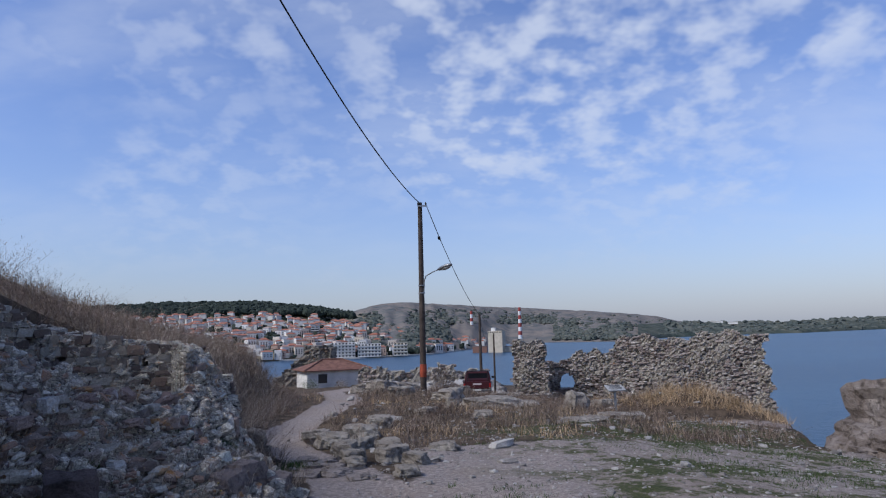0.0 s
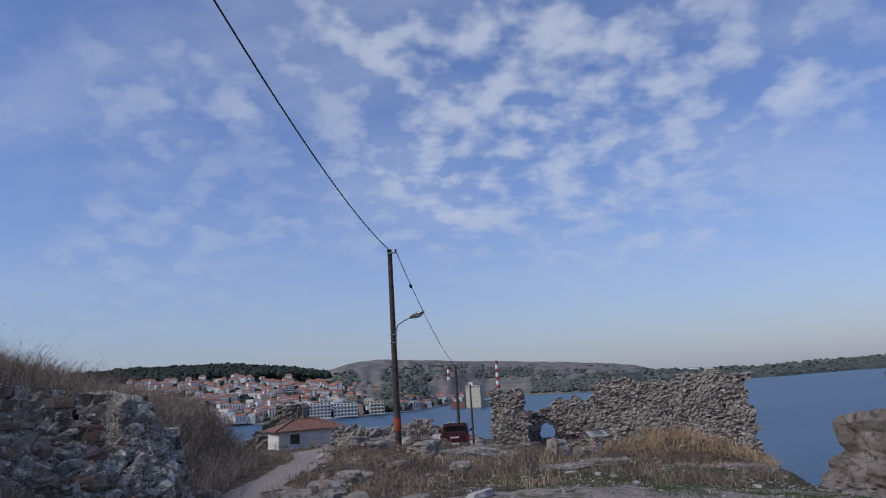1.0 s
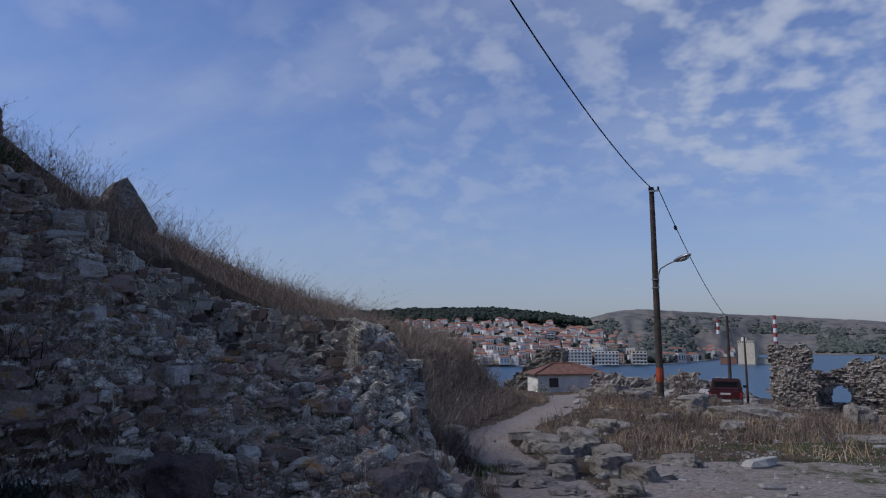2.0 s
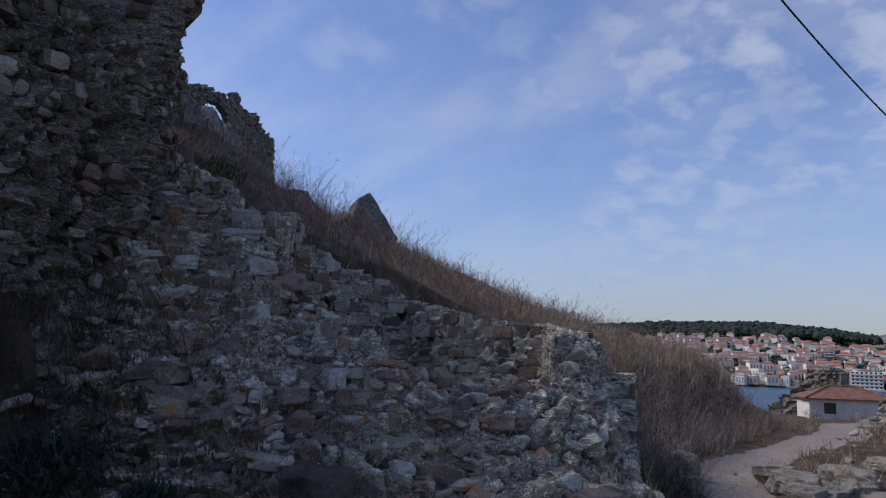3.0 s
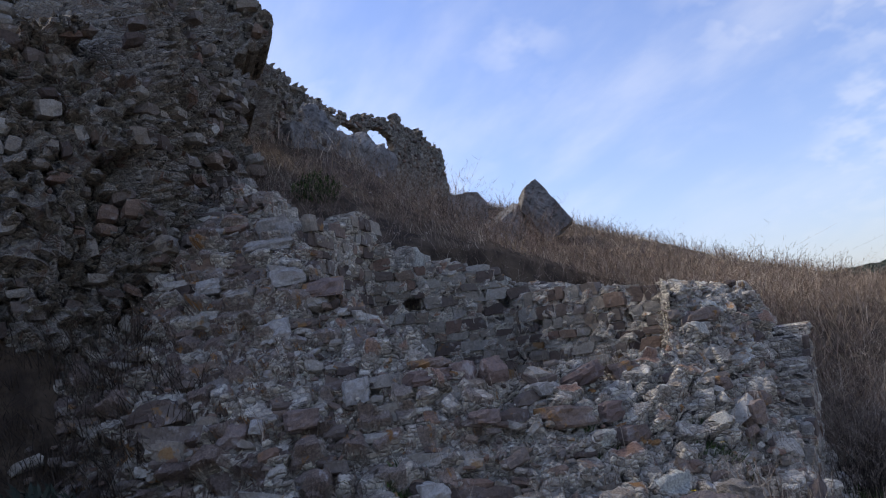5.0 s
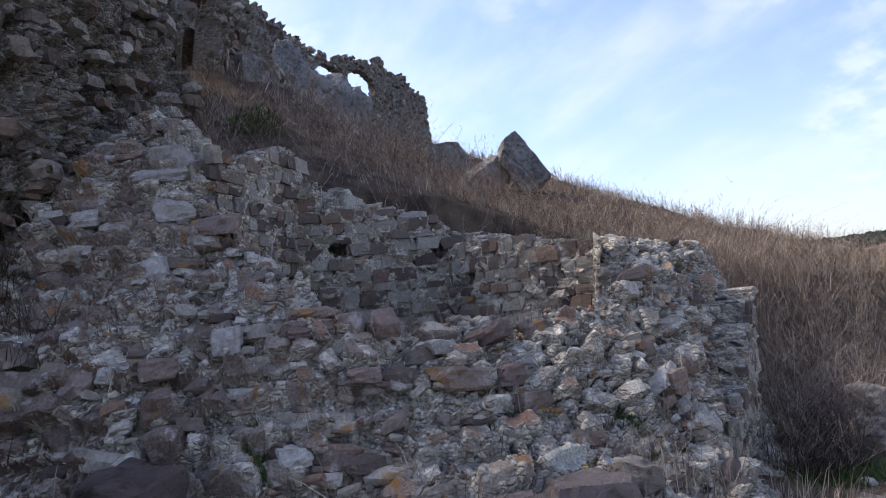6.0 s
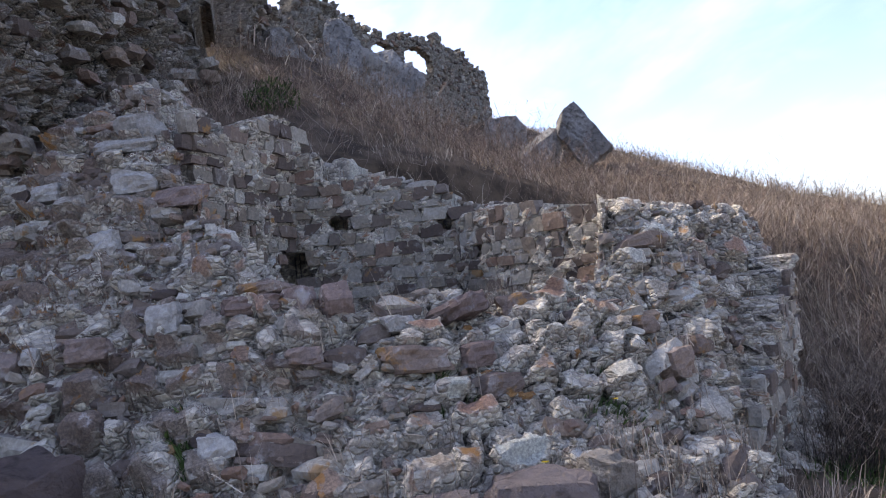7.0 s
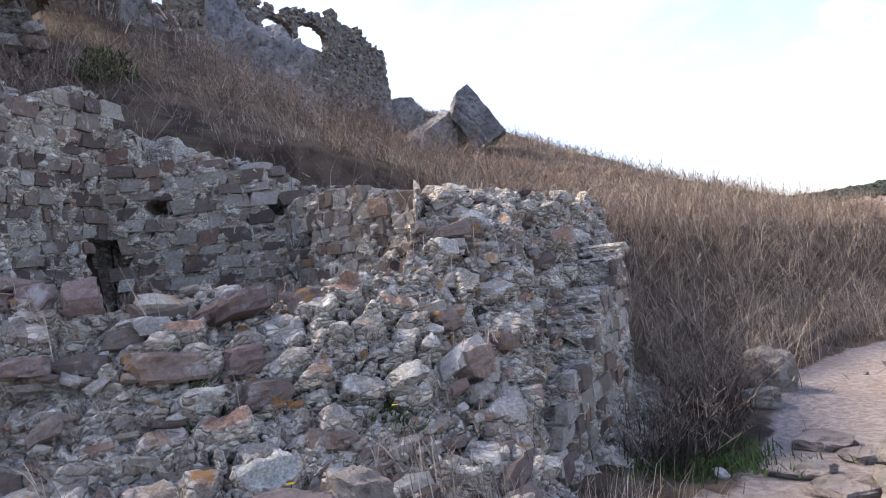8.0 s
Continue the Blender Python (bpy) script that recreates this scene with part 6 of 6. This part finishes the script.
def grass_layers():
    rng = np.random.RandomState(515)

    def spread(n, xr, yr, keep):
        x, y = rng.uniform(*xr, n), rng.uniform(*yr, n)
        ok = keep(x, y)
        x, y = x[ok], y[ok]
        c = carve(x, y)
        z = ground_z(x, y)
        z = z * (1 - c) + np.minimum(z, 0.45) * c
        back = (x > -7.0) & (x < -5.6) & (y > 7.5) & (y < 12.2)
        return np.stack([x, y, np.maximum(z, np.where(back, rubble_z(x, y, False) - 0.04, -99)) - 0.02], 1)

    def dist(p):
        return np.hypot(p[:, 0] - 1.0, p[:, 1] - 5.0)

    # hill, straw
    def on_hill(x, y):
        u = hill_foot(y) - x
        return (u > 0.9) & (carve(x, y) < 0.9) & ~inside_chamber(x, y, 0.35) & ((carve(x, y) < 0.05) | (x < -5.3)) & ~((x < -4.9) & (y < 6.3)) & ~((x < -8.7) & (x > -12) & (y < 7.6))

    for n, xr, yr, each, hgt, wid, name in ((9500, (-13, -2.5), (6, 26), 10, (0.15, 0.55), 0.0065, "dry_grass"), (9000, (-48, -9), (8, 52), 7, (0.2, 0.6), 0.022, "dry_grass")):
        c = spread(n, xr, yr, on_hill)
        keep = 1.3 * fbm(c[:, 0] * 1.1, c[:, 1] * 1.1, 17) + rng.rand(len(c)) * 0.9 > 0.18
        c = c[keep]
        r, idx = tufts(c, each, 0.07 if wid < 0.02 else 0.22, rng)
        lush = np.clip(0.8 + 0.95 * fbm(c[:, 0] * 1.2, c[:, 1] * 1.2, 57), 0.2, 1.7)
        tall = (rng.uniform(*hgt, len(c)) * lush)[idx] * rng.uniform(0.5, 1.25, len(idx))
        wide = np.full(len(r), wid) * rng.uniform(0.6, 1.3, len(r))
        sort = (1.2 * fbm(c[:, 0] * 0.9, c[:, 1] * 0.9, 83) - 0.12 * (hill_foot(c[:, 1]) - c[:, 0] < 3.5))[idx] + rng.normal(0, 0.15, len(r))
        for material, ok, look_of in ((STRAW, sort > -0.3, "pale straw-coloured dry grass on the hillside"), (ROSE, (sort <= -0.3) & (sort > -0.8), "reddish brown dead grass on the hillside"), (GOLD, sort <= -0.8, "golden dry grass on the hillside")):
            blades(name, r[ok], tall[ok], wide[ok], material, 31, 0.85, 1.4, look_of)
    c = spread(5200, (-13, -2.5), (6, 26), on_hill)
    c = c[fbm(c[:, 0] * 0.8, c[:, 1] * 0.8, 87) + rng.rand(len(c)) * 0.5 > 0.2]
    weed_stalks("dead_weeds", c, rng.uniform(0.3, 0.75, len(c)), BROWN, 88, "branching brown dead weeds on the hillside", 9, 0.006)
    c = spread(1300, (-9, -4.5), (6.5, 15), on_hill)
    weed_stalks("dead_weeds", c, rng.uniform(0.4, 0.95, len(c)), ROSE, 94, "tall reddish weeds above the ruin", 14, 0.006, 0.4)
    c = spread(2600, (-30, -10), (8, 40), on_hill)
    weed_stalks("dead_weeds", c, rng.uniform(0.35, 0.8, len(c)), BROWN, 89, "branching brown dead weeds high on the hill", 7, 0.014)

    # bank beside the path, tall brown stalks
    def on_bank(x, y):
        u = hill_foot(y) - x
        return (u > -0.25) & (u < 3.2) & ((y > 11.0) | (y < 5.0)) & (carve(x, y) < 0.3)

    c = spread(5200, (-11, -2.0), (10.5, 30), on_bank)
    r, idx = tufts(c, 10, 0.10, rng)
    blades("tall_dry_grass", r, (rng.uniform(0.3, 0.85, len(c)) * np.clip(0.75 + 0.9 * fbm(c[:, 0] * 1.2, c[:, 1] * 1.2, 58), 0.25, 1.6))[idx] * rng.uniform(0.5, 1.15, len(idx)), rng.uniform(0.004, 0.011, len(r)), ROSE, 33, 0.85, 1.4, "tall brown dead stalks on the bank by the path")
    c = spread(3600, (-11, -2.0), (10.5, 28), on_bank)
    c = c[fbm(c[:, 0] * 1.3, c[:, 1] * 1.3, 64) + 0.4 * rng.rand(len(c)) > 0.1]
    r, idx = tufts(c, 12, 0.08, rng)
    blades("tall_dry_grass", r, rng.uniform(0.3, 0.95, len(c))[idx] * rng.uniform(0.5, 1.15, len(idx)), rng.uniform(0.004, 0.009, len(r)), STRAW, 34, 0.75, 1.2, "pale bent grass among brown stalks")

    c = spread(4200, (-11, -2.0), (10.8, 30), on_bank)
    weed_stalks("dead_weeds", c, rng.uniform(0.4, 1.0, len(c)) * np.clip(0.9 + 0.5 * fbm(c[:, 0], c[:, 1], 58), 0.4, 1.4), BROWN, 90, "tall branching dead weeds on the bank", 14, 0.006, 0.35)
    c = spread(1500, (-6, -2.0), (10.8, 20), on_bank)
    weed_stalks("dead_weeds", c, rng.uniform(0.4, 1.0, len(c)), STRAW, 91, "pale bent dead weeds on the bank", 10, 0.004, 0.5)

    # brush in the corner between the end wall and the bank, its grass coloured as shaded, tall stalks along the brow
    x, y = rng.uniform(-3.7, -1.75, 420), rng.uniform(10.6, 13.2, 420)
    ok = (x > np.interp(y, [10.0, 11.4, 12.5, 13.2], [-1.95, -2.6, -3.3, -3.6])) & (x < np.interp(y, [10.6, 12, 13.2], [-1.5, -2.2, -3.0]))
    c = np.stack([x[ok], y[ok], ground_z(x[ok], y[ok]) - 0.03], 1)
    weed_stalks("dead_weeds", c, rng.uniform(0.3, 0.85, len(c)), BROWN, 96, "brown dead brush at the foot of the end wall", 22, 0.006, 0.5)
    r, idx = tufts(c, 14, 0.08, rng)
    blades("tall_dry_grass", r, rng.uniform(0.2, 0.55, len(c))[idx] * rng.uniform(0.5, 1.2, len(idx)), rng.uniform(0.004, 0.009, len(r)), SHADED_WEED, 97, 0.7, 0.9, "dead grass at the foot of the end wall, coloured as in shade")
    c = spread(900, (-9.5, -4.6), (10.2, 15), on_hill)
    c = c[fbm(c[:, 0] * 1.1, c[:, 1] * 1.1, 98) > 0.0]
    weed_stalks("dead_weeds", c, rng.uniform(0.35, 0.75, len(c)), BROWN, 99, "tall brown dead stalks along the brow of the hill", 16, 0.007, 0.22)

    # slope below the bastion, the wall's deep shade put into the weed colour
    x, y = rng.uniform(-5.2, -1.9, 1500), rng.uniform(3.4, 5.7, 1500)
    ok = rng.rand(1500) < np.interp(y, [3.4, 5.0, 5.7], [1, 0.9, 0.25])
    x, y = x[ok], y[ok]
    z = np.maximum(ground_z(x, y), np.where(y > 4.6, rubble_z(x, y, False), -9)) - 0.03
    c = np.stack([x, y, z], 1)
    weed_stalks("dead_weeds", c[::4], rng.uniform(0.25, 0.7, len(c[::4])), SHADED_WEED, 92, "dead weeds below the bastion, coloured as in shade", 24, 0.006, 0.5)
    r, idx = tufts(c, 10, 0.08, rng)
    blades("tall_dry_grass", r, rng.uniform(0.1, 0.38, len(c))[idx] * rng.uniform(0.6, 1.2, len(idx)), rng.uniform(0.004, 0.008, len(r)), SHADED_WEED, 35, 0.6, 0.8, "dead grass on the slope below the bastion, coloured as in shade")

    # yard and rough ground
    def rough_ground(x, y):
        return (path_mask(x, y) < 0.35) & (hill_foot(y) - x < 0.2) & (x < cliff_edge(y) - 0.2) & ~((np.abs(x - 3.0) < 1.1) & (np.abs(y - 42.4) < 2.3))

    c = spread(5200, (-6, 15), (13.5, 46), rough_ground)
    keep = fbm(c[:, 0] * 0.45, c[:, 1] * 0.45, 23) + rng.rand(len(c)) * 0.55 - 0.25 * ((c[:, 0] > 5) & (c[:, 1] < 27)) > 0.33
    c = c[keep]
    r, idx = tufts(c, 9, 0.14, rng)
    half = fbm(c[:, 0] * 0.25, c[:, 1] * 0.25, 29)[idx] > 0.22
    tall = rng.uniform(0.08, 0.42, len(c))[idx] * rng.uniform(0.6, 1.2, len(idx))
    wide = rng.uniform(0.006, 0.015, len(r))
    blades("rough_grass", r[half], tall[half], wide[half], GOLD, 36, 0.55, 0.8, "straw-coloured rough grass between the rocks")
    blades("rough_grass", r[~half], tall[~half], wide[~half], ROSE, 37, 0.55, 0.8, "brown rough grass between the rocks")

    # low dead bushes over the rough ground
    c = spread(800, (-2.5, 9.5), (13, 40), rough_ground)
    c = c[fbm(c[:, 0] * 0.4, c[:, 1] * 0.4, 66) > -0.1]
    r, idx = tufts(c, 70, 0.20, rng)
    weed_stalks("dead_weeds", c, rng.uniform(0.3, 0.6, len(c)), ROSE, 93, "reddish dead weeds among the rocks", 30, 0.01, 0.5)
    blades("dead_bushes", r, rng.uniform(0.15, 0.5, len(c))[idx] * rng.uniform(0.4, 1.1, len(idx)), rng.uniform(0.006, 0.016, len(r)), BROWN, 47, 0.6, 0.8, "low brown dead bushes between the rocks")
    # loose stones in the grass
    p = spread(520, (-3, 12), (9, 42), lambda x, y: (hill_foot(y) - x < 0) & (x < cliff_edge(y) - 0.3))
    s = rng.gamma(2.0, 0.03, len(p)) + 0.03
    size = np.stack([s * rng.uniform(1, 1.7, len(p)), s, s * rng.uniform(0.4, 0.8, len(p))], 1)
    turns = frames_from(rng.normal(0, 0.2, (len(p), 3)) + np.array([0, 0, 1.0]), rng.uniform(0, 6, len(p)))
    tagged(joined_stones("scattered_stones", p + np.array([0, 0, 0.03]), turns, size, PALE_ISLAND), "pale loose stones scattered over the yard", "stones")

    # at the foot of the sea wall
    x, y = rng.uniform(7.5, 14.5, 1100), rng.uniform(26.5, 31.0, 1100)
    ok = (y < 31.2 - 0.34 * (x - 8.8)) & (y > 28.4 - 0.34 * (x - 8.8))
    c = np.stack([x[ok], y[ok], ground_z(x[ok], y[ok]) - 0.02], 1)
    r, idx = tufts(c, 12, 0.16, rng)
    blades("rough_grass", r, (rng.uniform(0.15, 0.7, len(c)) * np.clip(0.8 + 0.7 * fbm(c[:, 0] * 0.9, c[:, 1] * 0.9, 59), 0.2, 1.5))[idx] * rng.uniform(0.4, 1.1, len(idx)), rng.uniform(0.008, 0.016, len(r)), GOLD, 38, 0.6, 0.9, "tall golden grass at the foot of the sea wall")

    # short turf in the yard
    def turf(x, y):
        return (x > 0.9) & (y < 18 + 0.2 * x) & (x < cliff_edge(y) - 0.3) & (fbm(x * 0.7, y * 0.7, 44) + 0.5 * fbm(x * 2.9, y * 2.9, 45) > 0.16)

    p = spread(9000, (-0.3, 15), (3.5, 22), lambda x, y: (x < cliff_edge(y) - 0.3) & (hill_foot(y) - x < -2.2))
    s = rng.gamma(2.0, 0.007, len(p)) + 0.01
    turns = frames_from(rng.normal(0, 0.2, (len(p), 3)) + np.array([0, 0, 1.0]), rng.uniform(0, 6, len(p)))
    tagged(joined_stones("gravel", p + np.array([0, 0, 0.02]), turns, np.stack([s * 1.5, s, s * 0.7], 1), PALE_ISLAND), "fine pale gravel strewn over the yard", "gravel")
    c = spread(9000, (0.9, 15), (5.5, 20), turf)
    r, idx = tufts(c, 8, 0.06, rng)
    blades("turf", r, rng.uniform(0.03, 0.10, len(r)), rng.uniform(0.006, 0.012, len(r)), GREEN, 39, 0.5, 0.4, "short green turf patches in the gravel yard")

    # weeds on the rubble and at its foot
    spots = [(-1.95, 8.75, 0.16), (-2.2, 7.9, 0.12), (-1.7, 8.0, 0.15), (-1.6, 7.2, 0.14), (-2.35, 9.1, 0.1), (-1.75, 10.55, 0.35), (-1.55, 10.95, 0.35), (-2.0, 10.9, 0.3), (-2.0, 11.4, 0.3), (-2.6, 6.6, 0.12), (-1.85, 6.6, 0.18)]
    roots, tall = [], []
    for x, y, s in spots:
        k = int(160 + 900 * s)
        px, py = x + rng.normal(0, s * 0.5, k), y + rng.normal(0, s * 0.5, k)
        pz = np.maximum(ground_z(px, py), np.where(px < -1.2, rubble_z(px, py, False), -9)) - 0.01
        roots.append(np.stack([px, py, pz], 1))
        tall.append(rng.uniform(0.025, 0.07 + 0.22 * s, k))
    r, t = np.concatenate(roots), np.concatenate(tall)
    blades("weeds", r, t, rng.uniform(0.006, 0.015, len(r)), GREEN, 41, 0.95, 0.8, "low green weeds rooted between the stones")
    # straws on the rubble, in the chamber and along the foot
    px, py = rng.uniform(-4.9, -3.2, 140), rng.uniform(8.3, 9.6, 140)
    ok = inside_chamber(px, py, -0.05)
    a = np.stack([px[ok], py[ok], rubble_z(px[ok], py[ok]) - 0.01], 1)
    px, py = rng.uniform(-4.4, -1.2, 260), rng.uniform(5.2, 12.2, 260)
    ok = (rubble_z(px, py, False) < 2.9) & ~inside_chamber(px, py, 0.2) & (fbm(px * 1.2, py * 1.2, 91) > 0.05)
    b = np.stack([px[ok], py[ok], np.maximum(rubble_z(px[ok], py[ok]), ground_z(px[ok], py[ok])) - 0.01], 1)
    px, py = rng.uniform(-1.75, -1.1, 150), rng.uniform(6.0, 10.2, 150)
    e = np.stack([px, py, np.maximum(rubble_z(px, py, False), ground_z(px, py)) - 0.02], 1)
    c = np.concatenate([a, b, e])
    r, idx = tufts(c, 9, 0.05, rng)
    blades("dry_straws", r, rng.uniform(0.12, 0.36, len(c))[idx] * rng.uniform(0.6, 1.2, len(idx)), rng.uniform(0.003, 0.006, len(r)), STRAW, 42, 0.45, 0.7, "thin dry straws growing out of the ruin")


grass_layers()


def shrub(at, size, label, seed, material):
    rng = np.random.RandomState(seed)
    root = thing("shrub", label, "shrub", at=at)
    for k in range(7):
        a = rng.uniform(0, 6.3)
        tip = Vector((math.cos(a) * size * 0.35, math.sin(a) * size * 0.35, size * rng.uniform(0.5, 0.8)))
        bm = bmesh.new()
        tube(bm, [(0, 0, -0.05), tip * 0.5 + Vector((0, 0, 0.04)), tip], [0.014, 0.009, 0.004], 5)
        part("stem", bm, WOOD, root)
    n = 1100
    d = rng.normal(0, 1, (n, 3))
    d /= np.linalg.norm(d, axis=1)[:, None]
    r = d * (rng.rand(n, 1) ** 0.4) * np.array([0.5, 0.5, 0.38]) * size + np.array([0, 0, size * 0.42])
    blades("foliage", r, rng.uniform(0.05, 0.12, n), rng.uniform(0.012, 0.03, n), material, seed, 1.2, 0.4, "", "", root)


shrub((-3.7, 4.7, 1.25), 0.6, "dark green shrub at the foot of the bastion", 66, PINE)
shrub((-3.3, 5.2, 1.0), 0.45, "dark green shrub at the end of the ruin", 67, PINE)
shrub((-8.3, 8.75, 4.55), 0.8, "dark green shrub on the slope above the ruin", 61, GREEN)
shrub((-6.1, 6.75, 3.6), 0.8, "sparse brown shrub against the bastion", 62, BROWN)
shrub((-10.6, 60.9, -2.2), 1.5, "dark green shrub in front of the small house", 63, GREEN)
shrub((-8.0, 61.6, -2.2), 1.3, "straw-brown shrub in front of the small house", 64, STRAW)
shrub((0.9, 33.0, -0.1), 1.4, "dry brown shrub beside the pole", 65, BROWN)


def flowers():
    yellow = plain("yellow_petals", (0.75, 0.55, 0.03), 0.7)
    for i, (x, y, dz) in enumerate(((-1.9, 8.72, 0.13), (-1.97, 8.83, 0.16), (-1.66, 8.06, 0.14), (-1.6, 7.25, 0.15), (-1.55, 7.18, 0.13), (-2.0, 9.0, 0.12), (-1.72, 7.96, 0.12))):
        z = max(float(ground_z(x, y)), float(rubble_z(x, y, False)))
        root = thing("flower", "small yellow daisy-like flower on a thin stem", "flower", "yellow flowers", at=(x, y, z))
        bm = bmesh.new()
        tube(bm, [(0, 0, -0.01), (0.005, 0, dz)], 0.002, 5)
        part("stem", bm, GREEN, root)
        bm = bmesh.new()
        for k in range(8):
            a = k * math.pi / 4
            c = Vector((math.cos(a), math.sin(a), 0.15))
            s = Vector((-math.sin(a), math.cos(a), 0)) * 0.006
            q = [bm.verts.new(Vector((0, 0, dz)) + v) for v in (c * 0.002 - s * 0.5, c * 0.012 - s, c * 0.02, c * 0.012 + s, c * 0.002 + s * 0.5)]
            bm.faces.new(q)
        bmesh.ops.solidify(bm, geom=bm.faces[:], thickness=0.001)
        part("petals", bm, yellow, root)


flowers()
